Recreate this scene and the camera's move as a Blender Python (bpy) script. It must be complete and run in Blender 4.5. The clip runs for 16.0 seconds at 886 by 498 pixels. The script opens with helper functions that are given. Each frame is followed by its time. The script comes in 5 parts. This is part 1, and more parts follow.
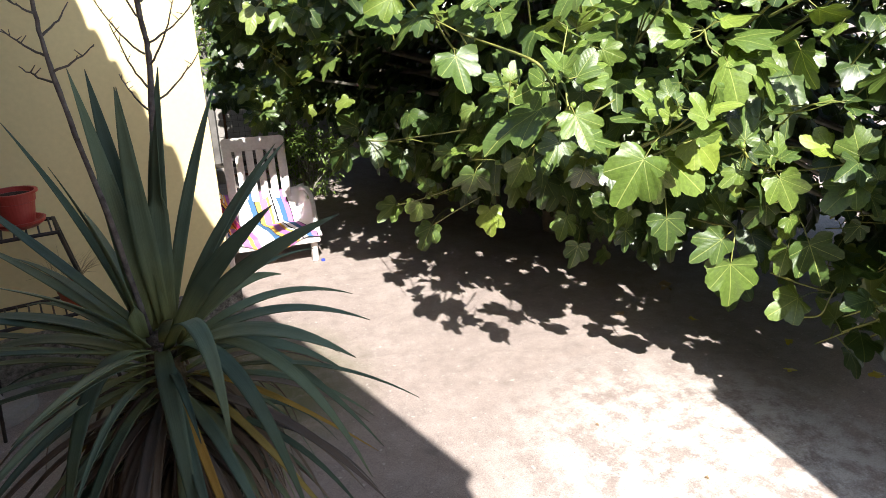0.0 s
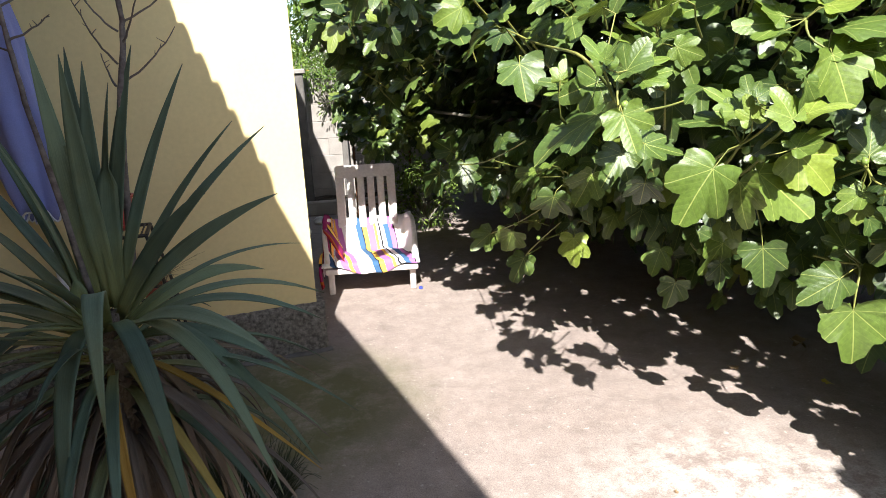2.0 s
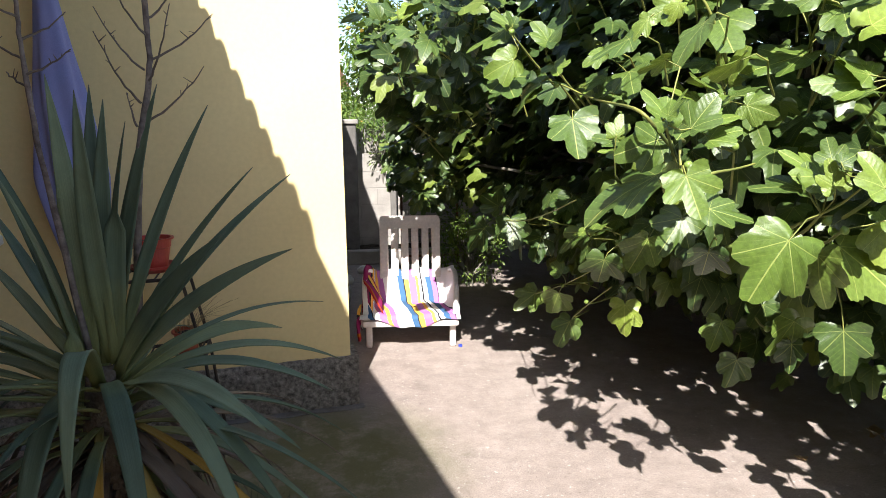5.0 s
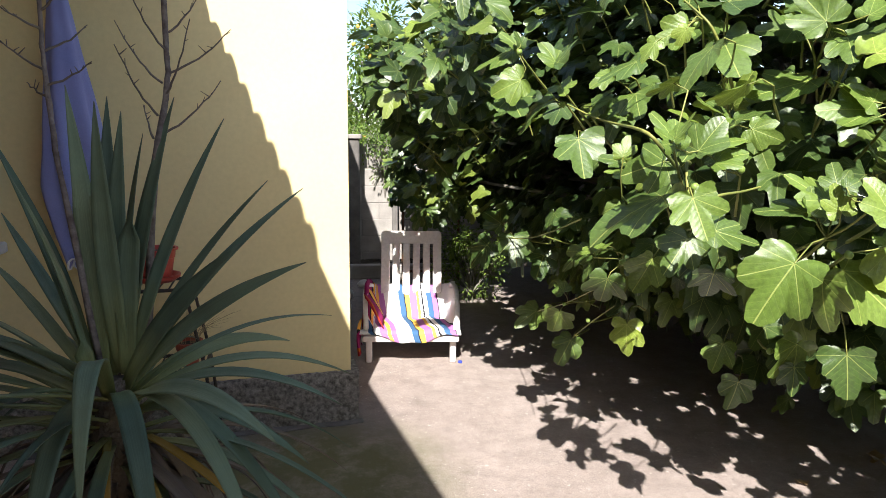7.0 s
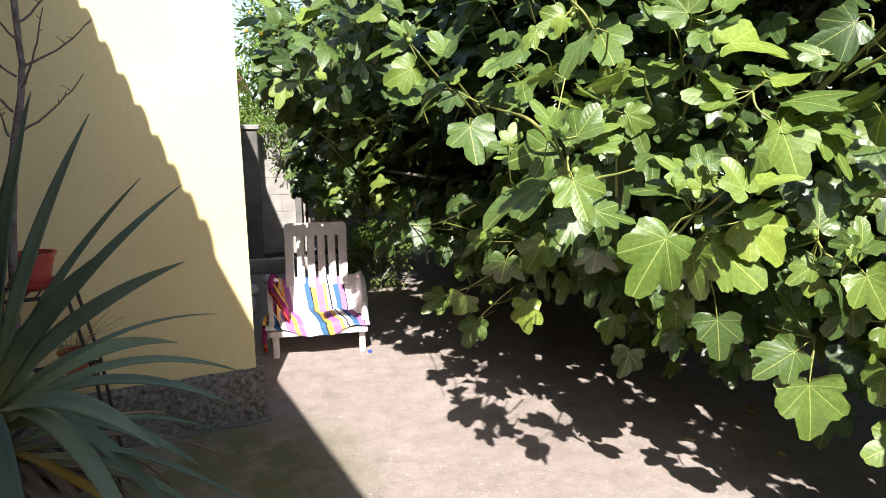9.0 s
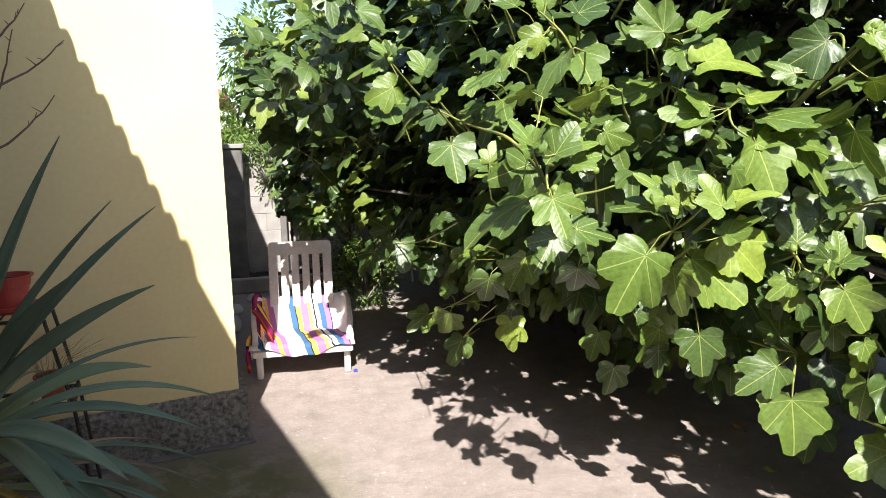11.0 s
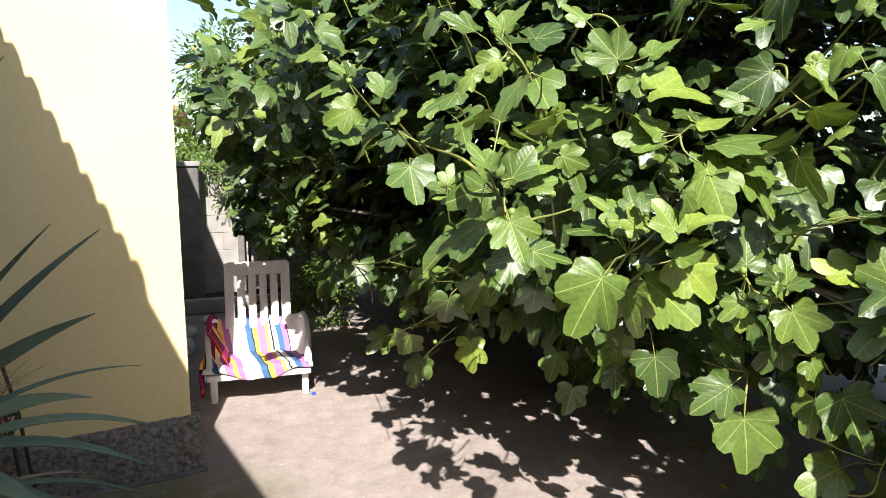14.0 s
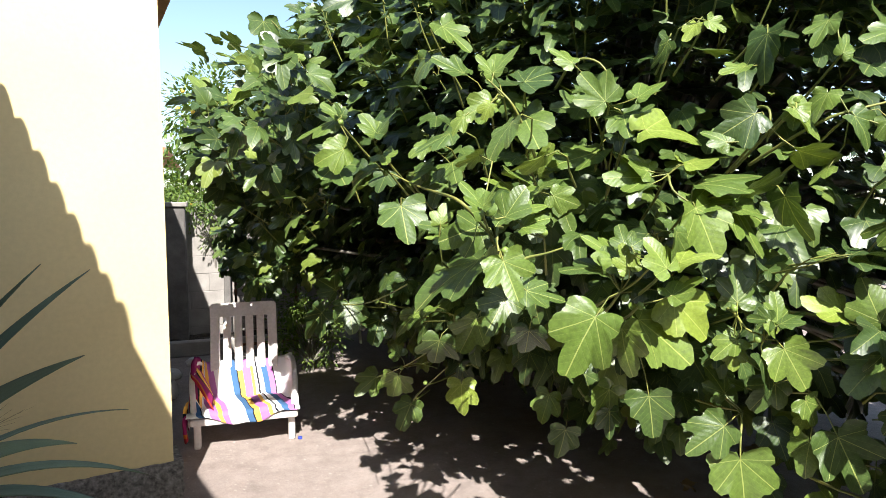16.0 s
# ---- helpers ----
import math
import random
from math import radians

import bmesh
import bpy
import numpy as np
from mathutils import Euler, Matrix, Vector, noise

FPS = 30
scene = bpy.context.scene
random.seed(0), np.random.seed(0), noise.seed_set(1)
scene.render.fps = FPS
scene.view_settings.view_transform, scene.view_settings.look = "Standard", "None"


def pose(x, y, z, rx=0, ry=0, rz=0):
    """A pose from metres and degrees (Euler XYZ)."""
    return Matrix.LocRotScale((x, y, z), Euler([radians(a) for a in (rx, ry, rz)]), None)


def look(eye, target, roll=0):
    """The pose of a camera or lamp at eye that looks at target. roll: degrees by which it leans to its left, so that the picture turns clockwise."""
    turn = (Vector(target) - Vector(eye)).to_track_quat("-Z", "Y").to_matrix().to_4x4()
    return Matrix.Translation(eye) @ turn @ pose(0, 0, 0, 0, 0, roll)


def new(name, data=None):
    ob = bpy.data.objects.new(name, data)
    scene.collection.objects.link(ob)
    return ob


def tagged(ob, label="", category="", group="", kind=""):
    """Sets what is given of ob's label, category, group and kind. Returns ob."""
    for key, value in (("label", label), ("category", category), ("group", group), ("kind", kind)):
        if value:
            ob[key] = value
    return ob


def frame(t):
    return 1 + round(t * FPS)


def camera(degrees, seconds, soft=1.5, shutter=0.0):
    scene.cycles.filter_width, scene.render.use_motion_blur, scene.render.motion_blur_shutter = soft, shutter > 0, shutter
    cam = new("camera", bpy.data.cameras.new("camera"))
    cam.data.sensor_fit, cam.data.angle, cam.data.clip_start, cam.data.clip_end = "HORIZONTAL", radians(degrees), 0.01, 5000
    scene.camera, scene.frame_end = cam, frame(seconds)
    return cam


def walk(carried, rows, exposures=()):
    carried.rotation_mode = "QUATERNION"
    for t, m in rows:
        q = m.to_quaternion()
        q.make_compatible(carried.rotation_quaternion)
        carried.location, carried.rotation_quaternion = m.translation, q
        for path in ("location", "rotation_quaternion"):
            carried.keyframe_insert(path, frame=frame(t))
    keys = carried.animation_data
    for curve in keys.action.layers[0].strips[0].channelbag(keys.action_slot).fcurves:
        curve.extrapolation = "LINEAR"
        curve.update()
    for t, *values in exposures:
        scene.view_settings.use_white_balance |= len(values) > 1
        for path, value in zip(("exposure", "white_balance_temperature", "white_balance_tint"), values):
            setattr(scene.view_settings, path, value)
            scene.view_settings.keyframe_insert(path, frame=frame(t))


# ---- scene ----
cam = camera(71.3, 16.0, soft=0.55)
PATH = [
    (0, (-0.942, 0.596, 1.686), (-0.139, 2.287, 0.981), -0.9),
    (0.5, (-0.839, 0.637, 1.65), (0.019, 2.333, 1.029), -1.6),
    (1, (-0.763, 0.667, 1.599), (-0.067, 2.46, 1.048), -2.5),
    (1.5, (-0.636, 0.636, 1.537), (-0.13, 2.506, 1.039), -0.3),
    (2, (-0.55, 0.606, 1.527), (-0.188, 2.493, 0.973), -2.2),
    (2.5, (-0.494, 0.621, 1.53), (-0.212, 2.528, 0.998), -1.5),
    (3, (-0.48, 0.697, 1.539), (-0.148, 2.613, 1.07), -1.2),
    (3.5, (-0.478, 0.751, 1.525), (-0.238, 2.663, 0.987), -0.9),
    (4, (-0.47, 0.736, 1.52), (-0.347, 2.693, 1.127), -0.8),
    (4.2, (-0.474, 0.743, 1.518), (-0.26, 2.693, 1.129), -1.6),
    (6.3, (-0.533, 0.733, 1.517), (-0.335, 2.684, 1.128), 0.9),
    (6.5, (-0.53, 0.728, 1.518), (-0.327, 2.684, 1.152), 0.8),
    (7, (-0.526, 0.736, 1.52), (-0.297, 2.694, 1.182), 0.8),
    (7.5, (-0.523, 0.739, 1.518), (-0.274, 2.694, 1.177), 0.8),
    (8, (-0.521, 0.735, 1.52), (-0.234, 2.682, 1.163), 1.0),
    (8.5, (-0.5, 0.722, 1.523), (-0.121, 2.644, 1.12), -0.5),
    (9, (-0.486, 0.713, 1.526), (0.023, 2.61, 1.15), -0.4),
    (9.2, (-0.483, 0.707, 1.524), (0.075, 2.591, 1.149), -0.3),
    (11.3, (-0.464, 0.716, 1.53), (0.086, 2.616, 1.238), -0.9),
    (11.5, (-0.467, 0.716, 1.528), (0.11, 2.613, 1.267), -0.7),
    (12, (-0.469, 0.718, 1.534), (0.146, 2.609, 1.324), -0.5),
    (12.5, (-0.441, 0.733, 1.556), (0.304, 2.576, 1.336), -0.6),
    (13, (-0.433, 0.736, 1.565), (0.392, 2.547, 1.366), -0.6),
    (13.5, (-0.45, 0.737, 1.542), (0.358, 2.559, 1.377), -0.3),
    (14, (-0.451, 0.724, 1.539), (0.22, 2.59, 1.275), -0.2),
    (14.5, (-0.471, 0.725, 1.535), (-0.008, 2.649, 1.249), 0.4),
    (15, (-0.474, 0.732, 1.532), (0.065, 2.646, 1.315), 1.0),
    (15.5, (-0.47, 0.736, 1.534), (0.199, 2.613, 1.36), 1.1),
    (16, (-0.466, 0.734, 1.536), (0.251, 2.596, 1.401), -0.3),
]
walk(cam, [(t, look(eye, target, roll)) for t, eye, target, roll in PATH], [(0.0, 1.5), (2.0, 1.49), (4.0, 1.45), (7.0, 1.41), (9.0, 1.42), (12.0, 1.38), (16.0, 1.36)])

# ---- world, sun ----
SUN_WAY = Vector((0.18, 1.0, -1.0)).normalized()      # the way the sunlight goes
world = bpy.data.worlds.new("sky")
scene.world = world
world.use_nodes = True
sky = world.node_tree.nodes.new("ShaderNodeTexSky")
sky.sky_type, sky.sun_disc = "NISHITA", False
sky.sun_elevation, sky.sun_rotation = radians(44.5), radians(190)
back = world.node_tree.nodes["Background"]
back.inputs["Strength"].default_value = 0.11
world.node_tree.links.new(sky.outputs[0], back.inputs["Color"])
sun = new("sun", bpy.data.lights.new("sun", "SUN"))
sun.data.energy, sun.data.angle, sun.data.color = 5.0, radians(0.55), (1.0, 0.965, 0.91)
sun.matrix_world = look((-2, -8, 9), Vector((-2, -8, 9)) + SUN_WAY)


# ---- building helpers ----
def finish(bm, name, material, smooth=False):
    bmesh.ops.recalc_face_normals(bm, faces=bm.faces)
    me = bpy.data.meshes.new(name)
    bm.to_mesh(me)
    bm.free()
    me.materials.append(material)
    if smooth:
        me.shade_smooth()
    return me


def part(name, bm, material, parent, label="", smooth=False):
    ob = new(name, finish(bm, name, material, smooth))
    ob.parent = parent
    return tagged(ob, label)


def thing(name, m, label, category, group="", kind=""):
    ob = new(name)
    ob.matrix_world = m
    ob.empty_display_size = 0.1
    return tagged(ob, label, category, group, kind)


def single(name, bm, material, label, category, group="", kind="", smooth=False, m=None):
    ob = new(name, finish(bm, name, material, smooth))
    if m:
        ob.matrix_world = m
    return tagged(ob, label, category, group, kind)


def block(bm, x0, x1, y0, y1, z0, z1, bevel=0.0, m=None, seg=1):
    """A box between two corners, its edges rounded."""
    b = bmesh.new()
    bmesh.ops.create_cube(b, size=1)
    for v in b.verts:
        v.co = Vector((x0 + (v.co.x + .5) * (x1 - x0), y0 + (v.co.y + .5) * (y1 - y0), z0 + (v.co.z + .5) * (z1 - z0)))
    if bevel:
        bmesh.ops.bevel(b, geom=b.edges[:], offset=bevel, segments=seg, affect="EDGES", profile=0.5)
    if m:
        b.transform(m)
    me = bpy.data.meshes.new("tmp")
    b.to_mesh(me)
    b.free()
    bm.from_mesh(me)
    bpy.data.meshes.remove(me)
    return bm


def tube(bm, pts, radii, seg=8, cap=True):
    """A round bar along a line of points."""
    pts = [Vector(p) for p in pts]
    if not hasattr(radii, "__len__"):
        radii = [radii] * len(pts)
    radii = [float(r) for r in radii]
    rings, side = [], None
    for i, p in enumerate(pts):
        d = (pts[min(i + 1, len(pts) - 1)] - pts[max(i - 1, 0)]).normalized()
        if side is None:
            side = d.orthogonal().normalized()
        side = (side - d * side.dot(d)).normalized()
        up = d.cross(side)
        rings.append([bm.verts.new(p + radii[i] * (math.cos(a) * side + math.sin(a) * up)) for a in np.linspace(0, 2 * math.pi, seg, endpoint=False)])
    for a, b in zip(rings, rings[1:]):
        for k in range(seg):
            bm.faces.new((a[k], a[(k + 1) % seg], b[(k + 1) % seg], b[k]))
    if cap:
        bm.faces.new(rings[0][::-1])
        bm.faces.new(rings[-1])
    return bm


def lathe(bm, profile, seg=24, m=None):
    """A turned shape: (radius, height) pairs round the z axis."""
    rings = [[bm.verts.new((r * math.cos(a), r * math.sin(a), z)) for a in np.linspace(0, 2 * math.pi, seg, endpoint=False)] for r, z in profile]
    for a, b in zip(rings, rings[1:]):
        for k in range(seg):
            bm.faces.new((a[k], a[(k + 1) % seg], b[(k + 1) % seg], b[k]))
    bm.faces.new(rings[0][::-1])
    bm.faces.new(rings[-1])
    if m:
        bm.transform(m)
    return bm


def bend(p, q, r, n=8):
    """Points on a curve from p to r, drawn towards q."""
    p, q, r = Vector(p), Vector(q), Vector(r)
    return [p * (1 - t) ** 2 + q * (2 * t * (1 - t)) + r * t * t for t in np.linspace(0, 1, n)]


# ---- materials ----
class Nodes:
    def __init__(self, name):
        self.mat = bpy.data.materials.new(name)
        self.mat.use_nodes = True
        self.tree = self.mat.node_tree
        self.bsdf = self.tree.nodes["Principled BSDF"]
        self.out = self.tree.nodes["Material Output"]
        self.coord = self.add("ShaderNodeTexCoord").outputs["Object"]

    def add(self, kind, **values):
        n = self.tree.nodes.new(kind)
        for k, v in values.items():
            setattr(n, k, v)
        return n

    def link(self, a, b):
        self.tree.links.new(a, b)

    def noise(self, scale, detail=4.0, rough=0.55, vector=None):
        n = self.add("ShaderNodeTexNoise")
        n.inputs["Scale"].default_value, n.inputs["Detail"].default_value, n.inputs["Roughness"].default_value = scale, detail, rough
        self.link(vector or self.coord, n.inputs["Vector"])
        return n.outputs["Fac"]

    def ramp(self, fac, stops, constant=False):
        n = self.add("ShaderNodeValToRGB")
        if constant:
            n.color_ramp.interpolation = "CONSTANT"
        e = n.color_ramp.elements
        while len(e) < len(stops):
            e.new(1)
        for el, (p, c) in zip(e, stops):
            el.position, el.color = p, (*c, 1) if hasattr(c, "__len__") else (c, c, c, 1)
        self.link(fac, n.inputs["Fac"])
        return n.outputs["Color"]

    def mix(self, fac, a, b, blend="MIX"):
        n = self.add("ShaderNodeMix", data_type="RGBA", blend_type=blend)
        for v, k in ((fac, 0), (a, 6), (b, 7)):
            if hasattr(v, "is_linked"):
                self.link(v, n.inputs[k])
            else:
                n.inputs[k].default_value = v if k == 0 else (*v, 1)
        return n.outputs[2]

    def math(self, op, a, b=0.0):
        n = self.add("ShaderNodeMath", operation=op)
        for v, k in ((a, 0), (b, 1)):
            if hasattr(v, "is_linked"):
                self.link(v, n.inputs[k])
            else:
                n.inputs[k].default_value = v
        return n.outputs[0]

    def bump(self, height, strength, distance=0.01):
        n = self.add("ShaderNodeBump")
        n.inputs["Strength"].default_value, n.inputs["Distance"].default_value = strength, distance
        self.link(height, n.inputs["Height"])
        old = self.bsdf.inputs["Normal"].links
        if old:
            self.link(old[0].from_socket, n.inputs["Normal"])
        self.link(n.outputs[0], self.bsdf.inputs["Normal"])

    def done(self, colour, rough=0.7, metal=0.0, spec=0.4):
        b = self.bsdf.inputs
        if hasattr(colour, "is_linked"):
            self.link(colour, b["Base Color"])
        else:
            b["Base Color"].default_value = (*colour, 1)
        if hasattr(rough, "is_linked"):
            self.link(rough, b["Roughness"])
        else:
            b["Roughness"].default_value = rough
        b["Metallic"].default_value, b["Specular IOR Level"].default_value = metal, spec
        return self.mat


def mottled(name, a, b, scale=6.0, fine=60.0, rough=0.7, bump=0.15, metal=0.0, spec=0.4, distance=0.004):
    """Paint, stone or wood: two tones in blotches with a fine grain over them."""
    n = Nodes(name)
    blotch = n.ramp(n.noise(scale), [(0.3, a), (0.7, b)])
    grain = n.ramp(n.noise(fine, 3), [(0.25, 0.86), (0.75, 1.06)])
    n.bump(n.noise(fine * 1.5, 3), bump, distance)
    return n.done(n.mix(1.0, blotch, grain, "MULTIPLY"), rough, metal, spec)


def random_value(n, islands):
    return n.add("ShaderNodeNewGeometry").outputs["Random Per Island"] if islands else n.add("ShaderNodeObjectInfo").outputs["Random"]


def fig_leaf_material(name, islands, tones):
    n = Nodes(name)
    who = random_value(n, islands)
    uv = n.add("ShaderNodeUVMap", uv_map="blade").outputs[0]
    sep = n.add("ShaderNodeSeparateXYZ")
    n.link(uv, sep.inputs[0])
    x, y = sep.outputs[0], n.math("ABSOLUTE", sep.outputs[1])
    vein = None
    for deg, w in ((0, 0.010), (42, 0.006), (85, 0.004)):
        c, s = math.cos(radians(deg)), math.sin(radians(deg))
        off = n.math("ABSOLUTE", n.math("SUBTRACT", n.math("MULTIPLY", x, s), n.math("MULTIPLY", y, c)))
        on = n.math("GREATER_THAN", n.math("ADD", n.math("MULTIPLY", x, c), n.math("MULTIPLY", y, s)), 0.0)
        v = n.math("MULTIPLY", n.math("LESS_THAN", off, w), on)
        vein = v if vein is None else n.math("MAXIMUM", vein, v)
    tone = n.ramp(who, tones)
    patch = n.ramp(n.noise(14.0, 5), [(0.3, 0.75), (0.7, 1.2)])
    col = n.mix(1.0, tone, patch, "MULTIPLY")
    spots = n.ramp(n.noise(55.0, 2), [(0.72, 0.0), (0.8, 1.0)])
    col = n.mix(n.math("MULTIPLY", spots, 0.35), col, (0.16, 0.13, 0.04))
    col = n.mix(n.math("MULTIPLY", vein, 0.55 if not islands else 0.30), col, (0.38, 0.42, 0.12))
    n.bump(n.noise(60.0, 4), 0.18, 0.004)
    # side veins that slant out from the middle one, and the puckered blade between them
    rib = n.math("FRACT", n.math("MULTIPLY", n.math("SUBTRACT", x, n.math("MULTIPLY", y, 0.85)), 7.5))
    side = n.math("ABSOLUTE", n.math("SUBTRACT", rib, 0.5))
    col = n.mix(n.math("MULTIPLY", n.math("LESS_THAN", side, 0.03), 0.20), col, (0.26, 0.32, 0.10))
    n.bump(side, 0.16, 0.004)
    n.bump(n.math("SUBTRACT", 1.0, vein), 0.35, 0.004)
    n.done(col, n.ramp(n.noise(20.0), [(0.3, 0.33), (0.7, 0.48)]), 0.0, 0.62)
    glow = n.add("ShaderNodeBsdfTranslucent")
    n.link(n.mix(1.0, col, (1.6, 1.5, 0.5), "MULTIPLY"), glow.inputs["Color"])
    m = n.add("ShaderNodeMixShader")
    m.inputs[0].default_value = 0.14
    n.link(n.bsdf.outputs[0], m.inputs[1])
    n.link(glow.outputs[0], m.inputs[2])
    n.link(m.outputs[0], n.out.inputs[0])
    return n.mat


def small_leaf_material(name, dark, light):
    n = Nodes(name)
    col = n.ramp(random_value(n, True), [(0.0, dark), (1.0, light)])
    n.done(col, 0.45, 0.0, 0.4)
    glow = n.add("ShaderNodeBsdfTranslucent")
    n.link(n.mix(1.0, col, (1.5, 1.4, 0.5), "MULTIPLY"), glow.inputs["Color"])
    m = n.add("ShaderNodeMixShader")
    m.inputs[0].default_value = 0.3
    n.link(n.bsdf.outputs[0], m.inputs[1])
    n.link(glow.outputs[0], m.inputs[2])
    n.link(m.outputs[0], n.out.inputs[0])
    return n.mat


def plaster_material():
    n = Nodes("yellow_plaster")
    base = n.ramp(n.noise(1.3, 6), [(0.3, (0.690, 0.556, 0.288)), (0.7, (0.755, 0.622, 0.330))])
    fine = n.ramp(n.noise(40, 4), [(0.2, 0.93), (0.8, 1.04)])
    stain = n.ramp(n.noise(3.5, 7, 0.7), [(0.62, 0.0), (0.8, 1.0)])
    col = n.mix(n.math("MULTIPLY", stain, 0.25), n.mix(1.0, base, fine, "MULTIPLY"), (0.42, 0.33, 0.18))
    n.bump(n.noise(160, 3), 0.2, 0.003)
    n.bump(n.noise(9, 3), 0.15, 0.01)
    return n.done(col, 0.85, 0, 0.2)


def concrete_material():
    n = Nodes("yard_concrete")
    big = n.ramp(n.noise(0.7, 6, 0.6), [(0.3, (0.232, 0.188, 0.168)), (0.7, (0.318, 0.266, 0.242))])
    mid = n.ramp(n.noise(7.0, 9, 0.75), [(0.25, 0.70), (0.5, 1.0), (0.75, 1.25)])
    grit = n.ramp(n.noise(150, 8, 0.85), [(0.30, 0.55), (0.5, 1.0), (0.70, 1.45)])
    col = n.mix(1.0, n.mix(1.0, big, mid, "MULTIPLY"), grit, "MULTIPLY")
    fleck = n.ramp(n.noise(38, 2, 0.5), [(0.66, 0.0), (0.72, 1.0)])
    col = n.mix(n.math("MULTIPLY", fleck, 0.55), col, (0.50, 0.46, 0.42))
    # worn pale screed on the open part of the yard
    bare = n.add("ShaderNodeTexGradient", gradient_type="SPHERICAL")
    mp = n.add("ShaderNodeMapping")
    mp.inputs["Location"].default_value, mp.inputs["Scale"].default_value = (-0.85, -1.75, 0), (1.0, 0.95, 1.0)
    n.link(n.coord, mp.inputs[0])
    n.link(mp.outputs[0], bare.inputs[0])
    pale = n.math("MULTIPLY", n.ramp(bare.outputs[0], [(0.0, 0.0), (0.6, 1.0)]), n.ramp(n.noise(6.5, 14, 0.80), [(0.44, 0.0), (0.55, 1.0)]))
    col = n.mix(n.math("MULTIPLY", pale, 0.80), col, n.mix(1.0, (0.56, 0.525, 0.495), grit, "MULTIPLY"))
    speck = n.ramp(n.noise(95, 3, 0.6), [(0.30, 1.0), (0.37, 0.0)])
    col = n.mix(n.math("MULTIPLY", speck, 0.6), col, (0.085, 0.07, 0.06))
    pits = n.ramp(n.noise(48, 4, 0.7), [(0.29, 1.0), (0.35, 0.0)])
    col = n.mix(n.math("MULTIPLY", pits, 0.55), col, (0.11, 0.095, 0.085))
    worn = n.ramp(n.noise(22, 11, 0.85), [(0.54, 0.0), (0.62, 1.0)])
    col = n.mix(n.math("MULTIPLY", worn, 0.30), col, (0.46, 0.42, 0.39))
    # moss by the damp foot of the house
    damp = n.add("ShaderNodeTexGradient", gradient_type="SPHERICAL")
    mp = n.add("ShaderNodeMapping")
    mp.inputs["Location"].default_value, mp.inputs["Scale"].default_value = (1.02, -4.02, 0), (1.2, 1.2, 1.2)
    n.link(n.coord, mp.inputs[0])
    n.link(mp.outputs[0], damp.inputs[0])
    moss = n.math("MULTIPLY", n.ramp(damp.outputs[0], [(0.0, 0.0), (0.5, 1.0)]), n.ramp(n.noise(5, 9, 0.75), [(0.26, 0.0), (0.52, 1.0)]))
    col = n.mix(n.math("MULTIPLY", moss, 0.85), col, (0.095, 0.100, 0.040))
    # hairline cracks
    v = n.add("ShaderNodeTexVoronoi", feature="DISTANCE_TO_EDGE")
    v.inputs["Scale"].default_value = 0.85
    wob = n.add("ShaderNodeVectorMath", operation="ADD")
    nz = n.add("ShaderNodeTexNoise")
    nz.inputs["Scale"].default_value, nz.inputs["Detail"].default_value = 4.0, 6
    n.link(n.coord, nz.inputs["Vector"])
    sc = n.add("ShaderNodeVectorMath", operation="SCALE")
    sc.inputs["Scale"].default_value = 0.35
    n.link(nz.outputs["Color"], sc.inputs[0])
    n.link(n.coord, wob.inputs[0])
    n.link(sc.outputs[0], wob.inputs[1])
    n.link(wob.outputs[0], v.inputs["Vector"])
    crack = n.ramp(v.outputs["Distance"], [(0.0, 1.0), (0.006, 0.0)])
    col = n.mix(n.math("MULTIPLY", crack, 0.2), col, (0.10, 0.085, 0.07))
    n.bump(n.noise(130, 5, 0.75), 0.4, 0.004)
    n.bump(n.noise(9, 6), 0.3, 0.02)
    return n.done(col, 0.9, 0, 0.25)


YELLOW = plaster_material()
CONCRETE = concrete_material()
PEBBLE = mottled("pebbledash", (0.10, 0.093, 0.083), (0.42, 0.39, 0.35), 50, 150, 0.95, 1.0, distance=0.016)
BLOCKS = mottled("concrete_block", (0.25, 0.23, 0.215), (0.36, 0.335, 0.31), 5, 90, 0.9, 0.5)
# darker than the blocks; part of the pillar's shade is in this tone
DARK_CONCRETE = mottled("dark_concrete", (0.10, 0.092, 0.086), (0.19, 0.178, 0.168), 6, 90, 0.95, 0.5)
MORTAR = mottled("mortar", (0.22, 0.205, 0.19), (0.32, 0.30, 0.275), 8, 90, 0.95, 0.5)
WHITE_WOOD = mottled("white_painted_wood", (0.66, 0.60, 0.57), (0.76, 0.71, 0.68), 7, 50, 0.55, 0.15)
WHITE_PAINT = mottled("white_paint", (0.70, 0.71, 0.72), (0.80, 0.80, 0.80), 4, 60, 0.5, 0.1)
BROWN_WOOD = mottled("brown_wood", (0.07, 0.035, 0.02), (0.13, 0.07, 0.04), 9, 70, 0.5, 0.2)
TILE = mottled("clay_tile", (0.30, 0.12, 0.06), (0.42, 0.20, 0.11), 6, 70, 0.85, 0.3)
RED_POT = mottled("red_plastic", (0.34, 0.040, 0.032), (0.40, 0.058, 0.045), 9, 80, 0.42, 0.05)
ORANGE_POT = mottled("terracotta", (0.24, 0.048, 0.024), (0.32, 0.075, 0.036), 9, 80, 0.6, 0.1)
SOIL = mottled("potting_soil", (0.018, 0.014, 0.011), (0.05, 0.038, 0.028), 40, 150, 0.95, 0.9, distance=0.01)
IRON = mottled("dark_iron", (0.03, 0.028, 0.027), (0.07, 0.05, 0.04), 20, 90, 0.55, 0.2, 0.5)
